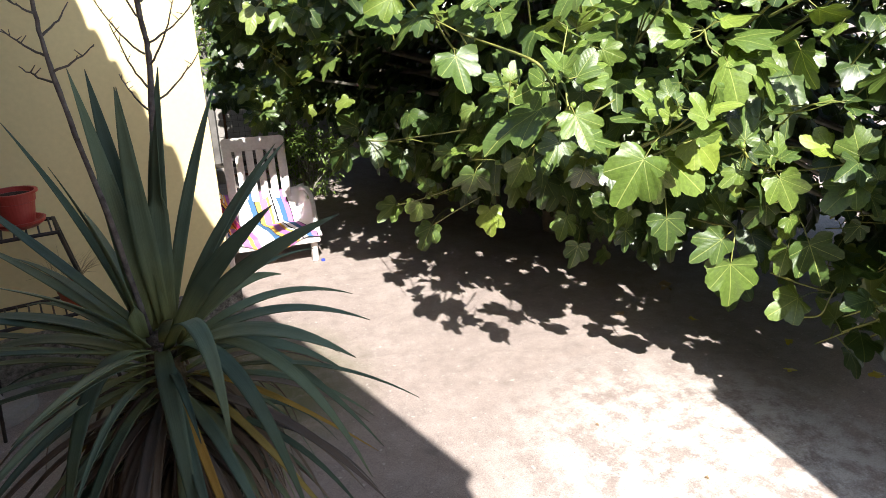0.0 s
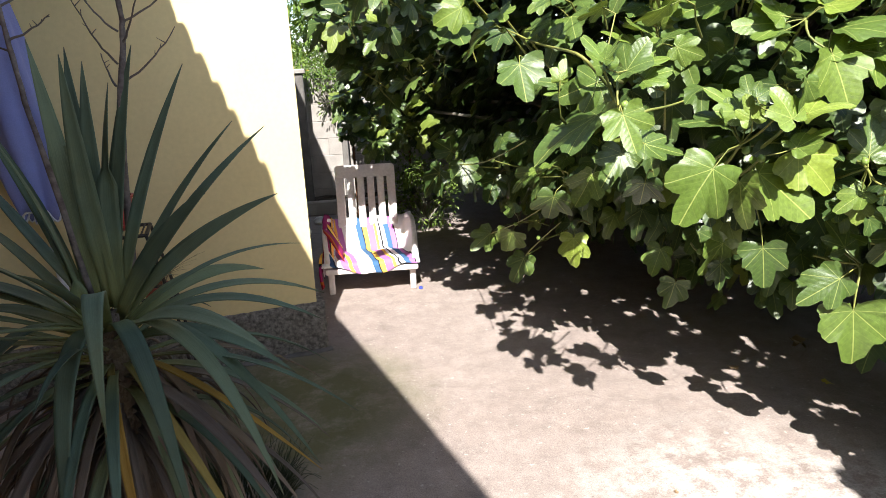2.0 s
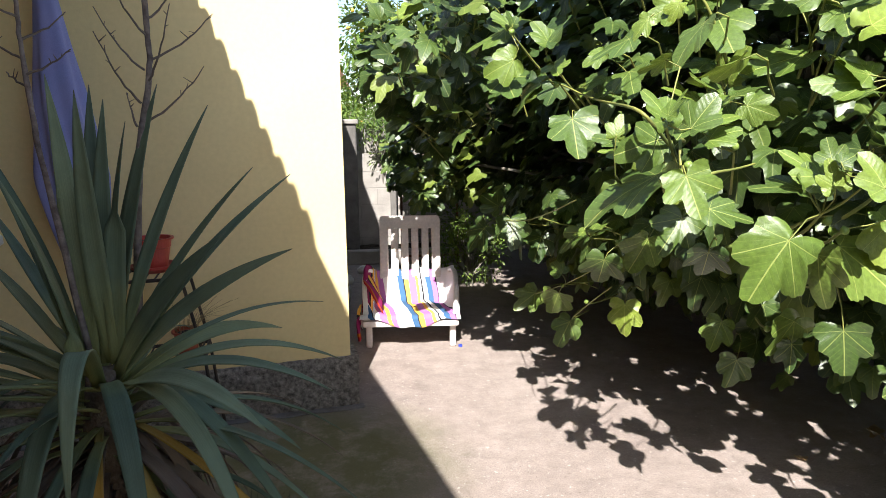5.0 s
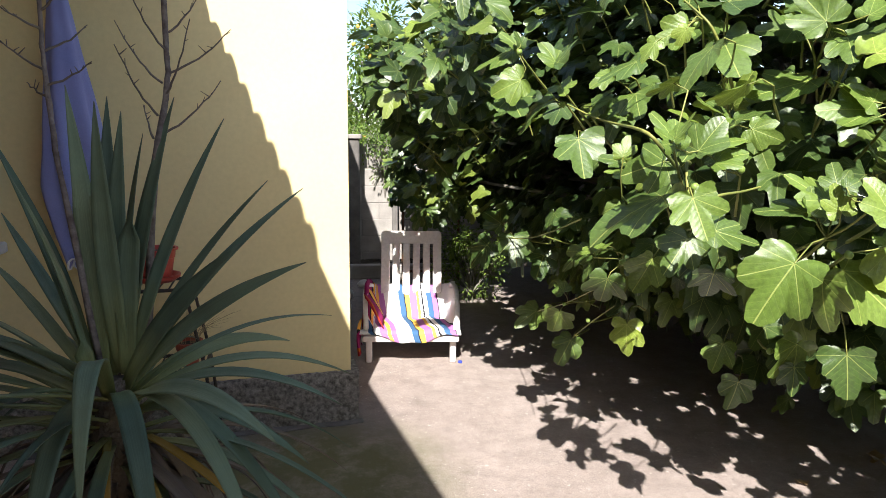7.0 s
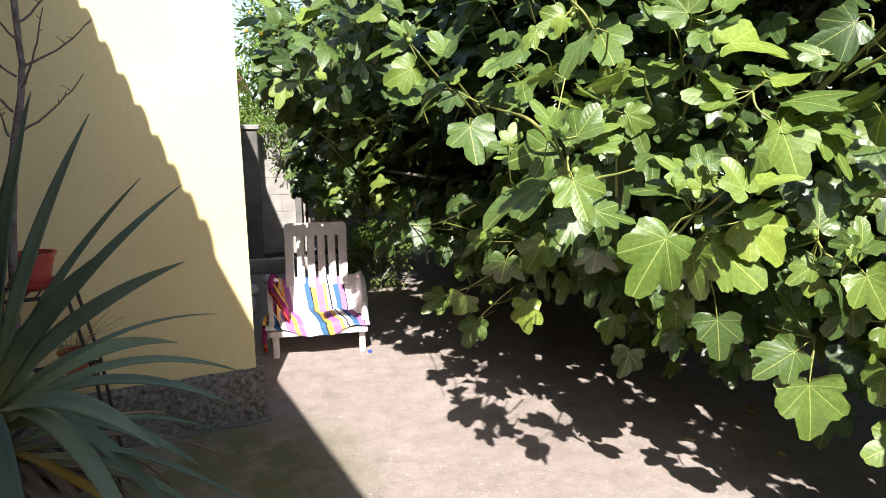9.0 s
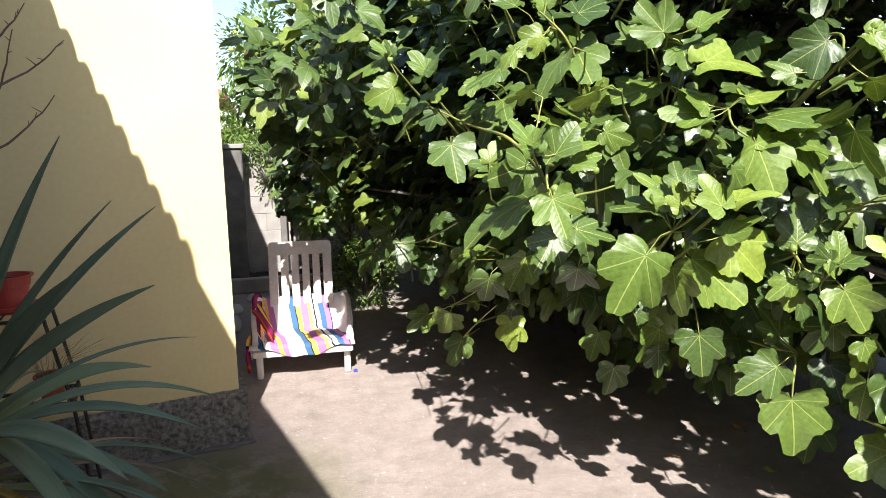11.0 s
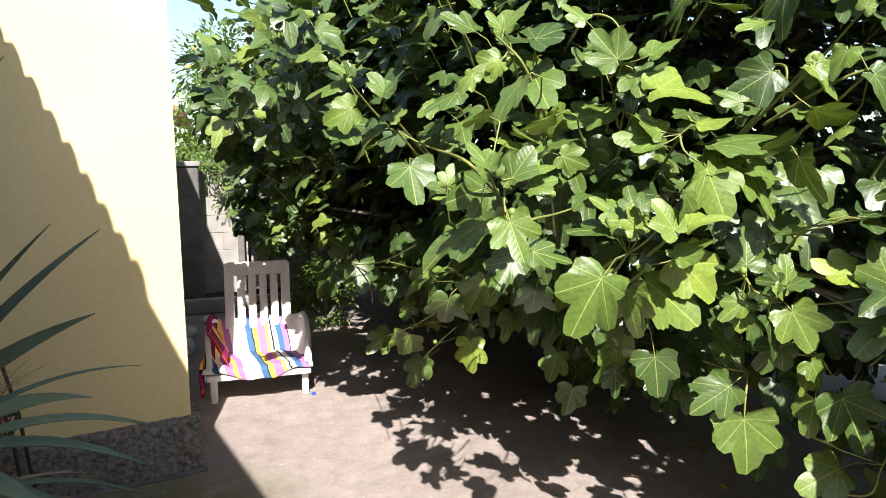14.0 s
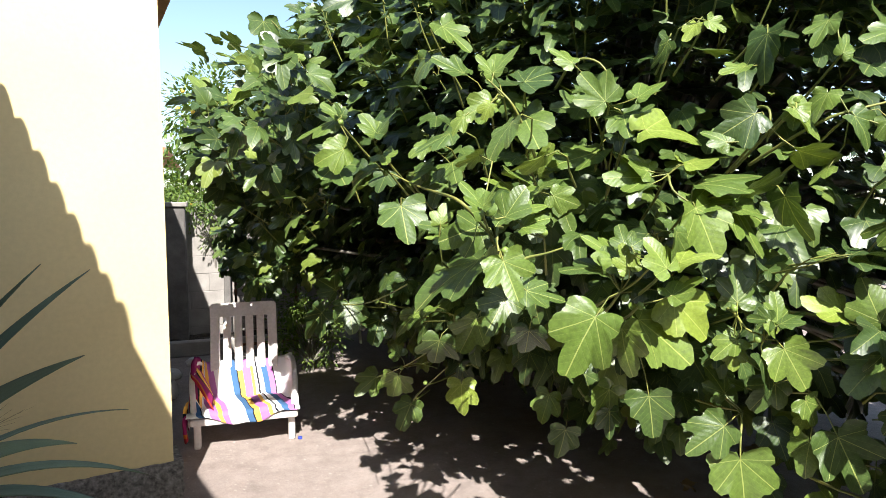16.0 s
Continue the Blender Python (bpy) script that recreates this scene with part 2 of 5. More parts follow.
RUST = mottled("rusty_iron", (0.10, 0.045, 0.025), (0.20, 0.09, 0.05), 15, 90, 0.8, 0.3, 0.2)
BLUE_CLOTH = mottled("blue_canvas", (0.20, 0.22, 0.47), (0.27, 0.29, 0.56), 3, 240, 0.85, 0.25)
BLUE_PLASTIC = mottled("blue_plastic", (0.03, 0.05, 0.35), (0.04, 0.07, 0.42), 20, 90, 0.4, 0.05)
WHITE_TRIM = mottled("white_piping", (0.65, 0.66, 0.68), (0.75, 0.75, 0.76), 20, 90, 0.7, 0.1)
BARK = mottled("fig_bark", (0.13, 0.115, 0.095), (0.26, 0.24, 0.205), 14, 90, 0.85, 0.5)
SHOOT = mottled("green_shoot", (0.10, 0.13, 0.035), (0.27, 0.27, 0.065), 9, 90, 0.5, 0.2)
FIG = mottled("unripe_fig", (0.13, 0.20, 0.04), (0.20, 0.28, 0.06), 30, 120, 0.45, 0.1)
STALK = mottled("dry_stalk", (0.07, 0.052, 0.045), (0.24, 0.195, 0.17), 45, 160, 0.85, 0.5)
TWIG = mottled("dry_twig", (0.09, 0.07, 0.055), (0.17, 0.135, 0.11), 22, 110, 0.85, 0.4)
YUCCA_BARK = mottled("yucca_trunk", (0.08, 0.06, 0.045), (0.17, 0.13, 0.09), 18, 80, 0.95, 0.8, distance=0.012)
STONE = mottled("pale_stone", (0.50, 0.48, 0.45), (0.68, 0.66, 0.62), 6, 60, 0.85, 0.4)
DRY_GRASS = mottled("dry_grass", (0.22, 0.16, 0.08), (0.34, 0.26, 0.14), 20, 90, 0.8, 0.1)
GLASS = Nodes("window_glass")
GLASS.bsdf.inputs["Transmission Weight"].default_value = 1.0
GLASS = GLASS.done((0.9, 0.95, 0.95), 0.02, 0, 0.5)
# leaf age sets these two tones, with some light and shade mixed in
LIT_YOUNG = [(0.0, (0.052, 0.090, 0.020)), (0.35, (0.096, 0.152, 0.026)), (0.75, (0.144, 0.206, 0.034)), (1.0, (0.20, 0.26, 0.038))]
SHADED_MATURE = [(0.0, (0.036, 0.068, 0.017)), (0.4, (0.066, 0.112, 0.022)), (0.8, (0.100, 0.154, 0.027)), (1.0, (0.135, 0.195, 0.036))]
# fill leaves darkened so that the gaps between the boughs read as shade
SHADED_INNER = [(0.0, (0.028, 0.052, 0.016)), (0.4, (0.044, 0.080, 0.020)), (0.8, (0.072, 0.118, 0.026)), (1.0, (0.145, 0.190, 0.032))]
FIG_LIT_YOUNG = fig_leaf_material("lit_young_fig_leaf", False, LIT_YOUNG)
FIG_SHADED_MATURE = fig_leaf_material("shaded_mature_fig_leaf", False, SHADED_MATURE)
FIG_MASS = fig_leaf_material("shaded_fig_foliage", True, SHADED_INNER)
CITRUS = small_leaf_material("citrus_leaf", (0.05, 0.10, 0.02), (0.16, 0.24, 0.05))
SHRUB = small_leaf_material("shrub_leaf", (0.05, 0.09, 0.02), (0.18, 0.26, 0.055))
ORANGE = mottled("orange_fruit", (0.65, 0.36, 0.04), (0.75, 0.46, 0.08), 10, 120, 0.45, 0.2)

# ---- the ground and the house ----
g = bmesh.new()
bmesh.ops.create_grid(g, x_segments=2, y_segments=2, size=250)
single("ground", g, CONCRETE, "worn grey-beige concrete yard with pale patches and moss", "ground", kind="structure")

HOUSE = pose(-0.645, 4.005, 0, 0, 0, 9.2)      # x along the front wall, y into the house
EAVE = 2.62
WIN = (-2.75, -1.6, 1.05, 2.25)
front = thing("wall_front", HOUSE, "pale yellow plastered house wall with a rough plinth", "wall", kind="structure")
g = bmesh.new()
for x0, x1, z0, z1 in ((-6.0, WIN[0], 0, EAVE), (WIN[0], WIN[1], 0, WIN[2]), (WIN[0], WIN[1], WIN[3], EAVE), (WIN[1], 0, 0, EAVE)):
    block(g, x0, x1, 0, 0.28, z0, z1)
bmesh.ops.remove_doubles(g, verts=g.verts, dist=0.0005)
part("plaster", g, YELLOW, front)
g = bmesh.new()
block(g, -6.0, 0.04, -0.032, 0.24, 0, 0.285)
bmesh.ops.subdivide_edges(g, edges=[e for e in g.edges if e.calc_length() > 1], cuts=240, use_grid_fill=True)
bmesh.ops.subdivide_edges(g, edges=[e for e in g.edges if 0.2 < e.calc_length() < 1], cuts=11, use_grid_fill=True)
for v in g.verts:
    k = noise.noise(v.co * 28) * 0.011 + noise.noise(v.co * 9) * 0.008
    if v.co.y < -0.02:
        v.co.y += k - max(0, v.co.z - 0.262) * -0.6
    if v.co.x > 0.03:
        v.co.x += k
    if v.co.z > 0.27:
        v.co.z += k * 0.5 - 0.012 * (v.co.y < -0.02)
part("plinth", g, PEBBLE, front, "grey pebbledash plinth, crumbling at the top edge")
g = bmesh.new()
block(g, -6.0, 0.06, -0.075, -0.02, 0, 0.012, 0.005)
for v in g.verts:
    v.co.z *= 0.8
bmesh.ops.subdivide_edges(g, edges=[e for e in g.edges if e.calc_length() > 1], cuts=180)
for v in g.verts:
    if v.co.y < -0.05:
        v.co.y += 0.022 * noise.noise(v.co * 7)
part("cement_fillet", g, DARK_CONCRETE, front, "thin pale cement edge along the plinth's foot")
side = thing("wall_side", HOUSE, "plain plastered side wall of the yellow house", "wall", kind="structure")
g = bmesh.new()
block(g, -0.28, 0, 0.283, 3.6, 0, EAVE)
part("plaster", g, YELLOW, side)
rear = thing("wall_rear", HOUSE, "plain rear wall of the yellow house", "wall", kind="structure")
g = bmesh.new()
block(g, -6.0, 0.0, 3.603, 3.8, 0, EAVE)
part("plaster", g, YELLOW, rear)
g = bmesh.new()
block(g, -6.0, 0.10, 0.0, 3.9, EAVE, EAVE + 0.09, 0.01)
single("roof", g, TILE, "low clay-coloured roof slab over the yellow house", "roof", kind="structure", m=HOUSE)

win = thing("window_1", HOUSE, "white-framed window with a white sill in the yellow wall", "window", kind="structure")
g = bmesh.new()
block(g, WIN[1] - 0.16, WIN[1] + 0.0, -0.025, 0.05, WIN[2], WIN[3], 0.006)
block(g, WIN[0], WIN[0] + 0.16, -0.025, 0.05, WIN[2], WIN[3], 0.006)
block(g, WIN[0], WIN[1], -0.024, 0.051, WIN[3], WIN[3] + 0.14, 0.006)
part("surround", g, WHITE_PAINT, win, "white painted window surround")
g = bmesh.new()
block(g, WIN[0] - 0.05, WIN[1] + 0.03, -0.09, 0.12, WIN[2] - 0.055, WIN[2] - 0.004, 0.008)
part("window_sill", g, WHITE_PAINT, win, "white stone sill")
g = bmesh.new()
a, b = WIN[0] + 0.162, WIN[1] - 0.162
for x0, x1, z0, z1 in ((a, a + .06, WIN[2], WIN[3]), (b - .06, b, WIN[2], WIN[3]), (a + .06, b - .06, WIN[2], WIN[2] + .06), (a + .06, b - .06, WIN[3] - .06, WIN[3])):
    block(g, x0, x1, 0.10, 0.16, z0, z1, 0.004)
part("window_frame", g, BROWN_WOOD, win, "brown wooden window frame")
g = bmesh.new()
block(g, a + .06, b - .06, 0.125, 0.131, WIN[2] + .06, WIN[3] - .06)
part("pane", g, GLASS, win)

# the wing with the tiled eave that shades the near part of the yard
wing = thing("wall_wing", pose(0, 0, 0), "plain yellow wall of the house wing", "wall", kind="structure")
g = bmesh.new()
block(g, -4.6, -4.35, -6.0, 3.3, 0, 2.62)
part("plaster", g, YELLOW, wing)
E_WALL, E_MID, E_END = Vector((-1.615, 3.85, 2.62)), Vector((-1.172, 2.18, 2.62)), Vector((-0.53, -0.40, 2.62))
g = bmesh.new()
top = [E_WALL, E_END, Vector((-0.66, -1.2, 2.62)), Vector((-0.70, -6.0, 2.62)), Vector((-4.6, -6.0, 2.62)), Vector((-4.6, 3.36, 2.62))]
lo = [g.verts.new(p) for p in top]
hi = [g.verts.new(p + Vector((0, 0, 0.05))) for p in top]
g.faces.new(lo[::-1])
g.faces.new(hi)
for k in range(len(top)):
    g.faces.new((lo[k], lo[(k + 1) % len(top)], hi[(k + 1) % len(top)], hi[k]))
single("porch_roof", g, TILE, "flat porch roof of the house wing", "roof", kind="structure")
tiles = thing("eave_tiles", pose(0, 0, 0), "row of curved clay tiles along the porch eave", "roof tiles", kind="structure")
way = (E_MID - E_WALL).normalized()
out = Vector((-way.y, way.x, 0))
out = out if out.x > 0 else -out
n_tiles = 13
step = (E_MID - E_WALL).length / n_tiles
g = bmesh.new()
arc = [(0.5 * step * math.cos(a), 0.130 * math.sin(a)) for a in np.linspace(math.pi, 0, 9)]
prof = [g.verts.new((x, -0.25, z)) for x, z in arc] + [g.verts.new((x, 0.05, z)) for x, z in arc]
for k in range(8):
    g.faces.new((prof[k], prof[k + 1], prof[k + 10], prof[k + 9]))
bmesh.ops.solidify(g, geom=g.faces[:], thickness=0.014)
tile_mesh = finish(g, "tile", TILE)
for k in range(n_tiles):
    t = new("tile", tile_mesh)
    p = E_WALL + way * step * (k + 0.5) + Vector((0, 0, 0.058))
    t.matrix_world = Matrix.Translation(p) @ Matrix(((way.x, out.x, 0), (way.y, out.y, 0), (0, 0, 1))).to_4x4()
    t.parent = tiles
g = bmesh.new()
tube(g, [E_MID + Vector((0, 0, 0.10)), E_END + Vector((0, 0, 0.10))], 0.035, 12)
single("gutter", g, IRON, "round gutter along the porch roof's edge", "gutter", kind="structure")
g = bmesh.new()
block(g, 0.77, 6.0, -6.0, -0.42, 0, 2.75)
single("neighbour_wall", g, YELLOW, "plain plastered outbuilding across the yard", "wall", kind="structure")
g = bmesh.new()
block(g, -4.6, 6.0, -6.4, -6.0, 0, 2.7)
single("wall_back", g, YELLOW, "plain plastered wall closing the yard", "wall", kind="structure")

# ---- behind the house: block wall, pillar, kerb, planting ----
pillar = thing("gate_pillar", pose(-0.76, 8.0, 0), "grey rendered concrete pillar with a flat cap", "pillar", kind="structure")
g = bmesh.new()
block(g, -0.35, 0.10, -0.12, 0.12, 0, 1.55, 0.012)
part("shaft", g, DARK_CONCRETE, pillar)
g = bmesh.new()
block(g, -0.37, 0.125, -0.145, 0.145, 1.55, 1.605, 0.01)
part("cap", g, MORTAR, pillar)
garden_wall = thing("wall_garden", pose(-0.64, 8.2, 0), "grey concrete block garden wall in full sun", "wall", kind="structure")
g = bmesh.new()
block(g, -4.0, 7.0, 0.005, 0.13, 0, 1.50)
part("mortar", g, MORTAR, garden_wall)
g = bmesh.new()
block(g, 0.0015, 0.3985, 0, 0.142, 0.0015, 0.1985, 0.004)
brick_mesh = finish(g, "block", BLOCKS)
for row in range(7):
    for k in range(-3, 17):
        b = new("block", brick_mesh)
        b.parent = garden_wall
        b.matrix_basis = pose(k * 0.4 + 0.2 * (row % 2), random.uniform(-0.003, 0.003), row * 0.2)
# upright put in for the edge where the garden wall ends
g = bmesh.new()
block(g, -0.285, -0.215, 8.06, 8.13, 0, 1.58, 0.008)
single("wall_end_post", g, DARK_CONCRETE, "thin grey concrete upright standing for the garden wall's end edge", "post", kind="structure")
kerb = bmesh.new()
block(kerb, -3.0, 0.9, 7.58, 7.68, 0, 0.16, 0.012)
single("kerb", kerb, BLOCKS, "low concrete kerb of a planting bed", "kerb", kind="structure")
g = bmesh.new()
bmesh.ops.create_grid(g, x_segments=60, y_segments=12, size=1)
for v in g.verts:
    v.co = Vector((-1.05 + v.co.x * 1.95, 7.88 + v.co.y * 0.2, 0.13 + noise.noise(v.co * 9) * 0.03))
single("bed_soil", g, SOIL, "dark soil in the planting bed", "soil", kind="structure")


def pebble(r, seed):
    b = bmesh.new()
    bmesh.ops.create_icosphere(b, subdivisions=3, radius=r)
    for v in b.verts:
        v.co *= 1 + 0.25 * noise.noise(v.co * (1.6 / r) + Vector((seed, 0, 0)))
        v.co.z = max(v.co.z * 0.8, -0.5 * r)
    return b


for k, (x, y, r) in enumerate(((-0.80, 6.15, 0.11), (-0.78, 6.75, 0.07), (-0.62, 7.2, 0.06))):
    single("stone", pebble(r, k * 7.3), STONE, "pale rounded garden stone on the concrete", "stone", "loose stones", smooth=True, m=pose(x, y, r * 0.5))

fence = thing("mesh_panel", pose(0.12, 7.45, 0), "rusty framed wire mesh panel leaning by the wall", "mesh panel")
for n, x0, x1, z0, z1 in (("upright", -0.32, -0.295, 0, 1.32), ("upright", 0.295, 0.32, 0, 1.32), ("rail", -0.295, 0.295, 1.295, 1.32), ("rail", -0.295, 0.295, 0.10, 0.125)):
    g = bmesh.new()
    block(g, x0, x1, -0.012, 0.012, z0, z1, 0.003)
    part(n, g, RUST, fence)
g = bmesh.new()
for k in range(11):
    tube(g, [(-0.29 + k * 0.058, 0, 0.12), (-0.29 + k * 0.058, 0, 1.30)], 0.0016, 4)
for k in range(20):
    tube(g, [(-0.296, 0.003, 0.15 + k * 0.06), (0.296, 0.003, 0.15 + k * 0.06)], 0.0016, 4)
part("wire_mesh", g, IRON, fence)


# ---- foliage tools ----
def scatter(name, verts, faces, places, material, uv=None):
    """One mesh of many copies of a blade, each at its own place."""
    v, f = np.array(verts), np.array(faces)
    n, m = len(v), len(places)
    mats = np.array([np.array(p) for p in places])
    co = np.einsum("kij,nj->kni", mats[:, :3, :3], v) + mats[:, None, :3, 3]
    idx = (f[None] + (np.arange(m) * n)[:, None, None]).reshape(-1, f.shape[1])
    me = bpy.data.meshes.new(name)
    me.from_pydata(co.reshape(-1, 3), [], idx)
    if uv is not None:
        layer = me.uv_layers.new(name="blade")
        layer.data.foreach_set("uv", np.tile(np.array(uv)[f].reshape(-1, 2), (m, 1)).astype(np.float32).ravel())
    me.materials.append(material)
    me.shade_smooth()
    return me


def facing(p, tip, normal, size):
    """A pose at p whose x axis points to the tip and whose z axis is nearest to the normal."""
    x = Vector(tip).normalized()
    z = Vector(normal) - x * Vector(normal).dot(x)
    z = z.normalized() if z.length > 1e-4 else x.orthogonal().normalized()
    y = z.cross(x)
    m = Matrix((x * size, y * size, z * size)).transposed().to_4x4()
    m.translation = p
    return m


def fig_blade(seed, rings, around, bow=0.85):
    """A lobed fig leaf of length 1 along x from its stalk, as vertices and triangles."""
    rnd = random.Random(seed)
    w1, w2 = rnd.uniform(37, 47), rnd.uniform(74, 96)
    l1, l2 = rnd.uniform(0.66, 0.82), rnd.uniform(0.42, 0.54)
    broad = rnd.uniform(0.21, 0.275)
    # lobes: bearing, reach, half width
    lobes = [(0, 1.0, broad), (w1, l1, broad * 0.90), (-w1 * rnd.uniform(0.9, 1.05), l1 * rnd.uniform(0.85, 1.08), broad * 0.90), (w2, l2, 0.21), (-w2, l2 * rnd.uniform(0.9, 1.1), 0.21)]
    floor = rnd.uniform(0.30, 0.42)
    cup, droop, twist = rnd.uniform(-0.32, 0.36), rnd.uniform(0.06, bow), rnd.uniform(-0.4, 0.4)
    keel = rnd.uniform(-0.04, 0.15)
    ph = rnd.uniform(0, 6)
    vs, uv = [(0, 0, 0)], [(0, 0)]
    angles = [float(a) for a in np.linspace(-160, 160, around)]

    def reach(a, bearing, length, half):
        """How far the blunt lobe goes along the bearing a."""
        f = radians(a - bearing)
        r = np.linspace(0, length, 240)
        across = np.abs(r * math.sin(f)) / (half * (0.58 + 0.42 * np.minimum(1, r / (0.68 * length))))
        on = (np.abs(r * math.cos(f) / length - 0.5) * 2) ** 2.7 + across ** 2.2 <= 1
        return float(r[on].max()) if on.any() and math.cos(f) > 0 else 0.0

    outline = {}
    for a in angles:
        core = floor if abs(a) < 118 else max(0.16, floor - 0.008 * (abs(a) - 118))
        r = (sum(reach(a, *lobe) ** 12 for lobe in lobes) + core ** 12) ** (1 / 12)
        outline[a] = r * (1 + 0.020 * math.sin(a * 0.55 + ph) + 0.028 * math.sin(a * 0.21 + 2 * ph))
    for k in range(1, rings + 1):
        q = (k / rings) ** 0.8
        for a in angles:
            r = outline[a]
            x, y = q * r * math.cos(radians(a)), q * r * math.sin(radians(a))
            near = min(1.0, min(abs(a - c[0]) / 27 for c in lobes))
            z = -droop * x * abs(x) * 0.7 + cup * y * y * 1.4 + twist * x * y + keel * (math.sqrt(y * y + 0.003) - 0.055)
            z += 0.085 * q * q * math.sin(a * 0.043 + ph) + 0.030 * q ** 5 * math.sin(a * 0.12 + 3 * ph) - 0.03 * (1 - near) * (q * r) ** 2.5
            vs.append((x, y, z))
            uv.append((x, y))
    fs = []
    for j in range(around - 1):
        fs.append((0, 1 + j, 2 + j))
    for k in range(rings - 1):
        for j in range(around - 1):
            a, b = 1 + k * around + j, 1 + (k + 1) * around + j
            fs += [(a, b, b + 1), (a, b + 1, a + 1)]
    return vs, fs, uv


# ---- the fig tree ----
# leaves on its near face, placed along camera rays at interpolated depth: stalk end, leaf tip, and how far the blade
# rolls from facing the sun
BOUGH_OVER_CHAIR = ((-0.09, 4.78, 2.69, -0.08, 4.75, 2.50, 15),
    (-0.24, 4.86, 2.56, -0.35, 4.91, 2.63, 103),
    (-0.35, 4.77, 2.55, -0.44, 4.80, 2.58, 114),
    (-0.16, 4.84, 2.49, -0.09, 4.82, 2.61, 23),
    (-0.45, 4.68, 2.46, -0.60, 4.75, 2.51, 121),
    (-0.19, 5.00, 2.50, -0.36, 5.08, 2.55, -12),
    (-0.19, 5.03, 2.48, -0.40, 5.12, 2.50, -13),
    (-0.45, 5.00, 2.30, -0.52, 5.04, 2.41, -12),
    (-0.45, 5.08, 2.29, -0.52, 5.11, 2.32, 5),
    (-0.20, 4.87, 2.26, -0.36, 4.93, 2.21, -12),
    (-0.50, 4.98, 2.23, -0.68, 5.05, 2.24, -18),
    (-0.25, 4.92, 2.24, -0.36, 4.95, 2.15, -11),
    (-0.43, 5.20, 2.23, -0.54, 5.23, 2.21, -6),
    (-0.40, 5.33, 2.17, -0.53, 5.38, 2.08, 6))
BOUGH_TIP_FAR = ((-0.07, 3.81, 1.86, -0.22, 3.88, 1.99, -17),
    (-0.02, 3.85, 2.27, -0.05, 3.87, 2.35, -9),
    (-0.15, 3.83, 2.12, -0.02, 3.78, 2.17, 2),
    (-0.06, 3.60, 2.11, -0.03, 3.58, 2.05, 2),
    (0.04, 3.20, 1.90, -0.02, 3.23, 1.96, -3),
    (0.04, 3.13, 1.89, 0.03, 3.14, 1.95, -26),
    (-0.12, 3.74, 1.92, -0.11, 3.75, 2.03, 49),
    (0.14, 2.97, 1.81, 0.20, 2.96, 1.90, 44),
    (0.14, 2.99, 1.81, 0.10, 3.02, 1.90, -8),
    (0.04, 3.26, 1.89, -0.11, 3.32, 1.83, -22),
    (0.04, 3.11, 1.76, -0.07, 3.15, 1.71, 23),
    (0.19, 3.09, 1.74, 0.18, 2.99, 1.70, -28),
    (0.03, 3.23, 1.71, 0.03, 3.08, 1.64, -30),
    (0.15, 3.13, 1.68, 0.03, 3.17, 1.58, -40))
BOUGH_TIP_HIGH = ((0.18, 2.82, 1.54, 0.17, 2.71, 1.41, -16),
    (0.23, 4.27, 1.06, 0.14, 4.37, 1.12, 36),
    (0.26, 4.07, 1.01, 0.26, 3.98, 0.86, -14),
    (0.41, 3.33, 1.06, 0.30, 3.36, 0.99, -29),
    (0.13, 4.17, 0.95, 0.02, 4.20, 0.82, -7),
    (0.43, 4.05, 0.91, 0.36, 3.94, 0.80, -1),
    (0.42, 3.64, 0.80, 0.39, 3.71, 0.85, 30),
    (0.48, 4.33, 0.51, 0.34, 4.28, 0.43, 15),
    (0.51, 3.97, 0.60, 0.49, 4.04, 0.45, -12),
    (0.32, 2.77, 2.16, 0.41, 2.72, 2.07, -1),
    (0.42, 2.57, 1.97, 0.49, 2.55, 2.07, 36),
    (0.42, 2.58, 1.97, 0.38, 2.60, 2.04, 5),
    (0.37, 2.70, 1.99, 0.27, 2.75, 2.05, -7),
    (0.29, 2.82, 2.06, 0.23, 2.83, 1.93, -49))
BOUGH_HIGH_FAR = ((0.35, 2.46, 1.85, 0.27, 2.49, 1.81, 18),
    (0.34, 2.43, 1.84, 0.31, 2.44, 1.79, -22),
    (0.28, 2.49, 1.81, 0.24, 2.50, 1.76, -13),
    (0.50, 2.51, 1.82, 0.48, 2.39, 1.72, -41),
    (0.34, 2.29, 1.77, 0.26, 2.31, 1.68, -48),
    (0.30, 2.66, 1.78, 0.19, 2.70, 1.73, -22),
    (0.27, 2.81, 1.75, 0.21, 2.83, 1.72, -3),
    (0.20, 2.20, 1.67, 0.14, 2.22, 1.64, 103),
    (0.45, 2.30, 1.68, 0.35, 2.33, 1.62, 105),
    (0.18, 2.13, 1.53, 0.14, 2.16, 1.61, -6),
    (0.17, 2.11, 1.54, 0.21, 2.10, 1.60, 50),
    (0.25, 2.15, 1.51, 0.30, 2.14, 1.59, 39),
    (0.32, 2.22, 1.52, 0.40, 2.20, 1.55, 15),
    (0.16, 2.38, 1.49, 0.17, 2.38, 1.55, 18))
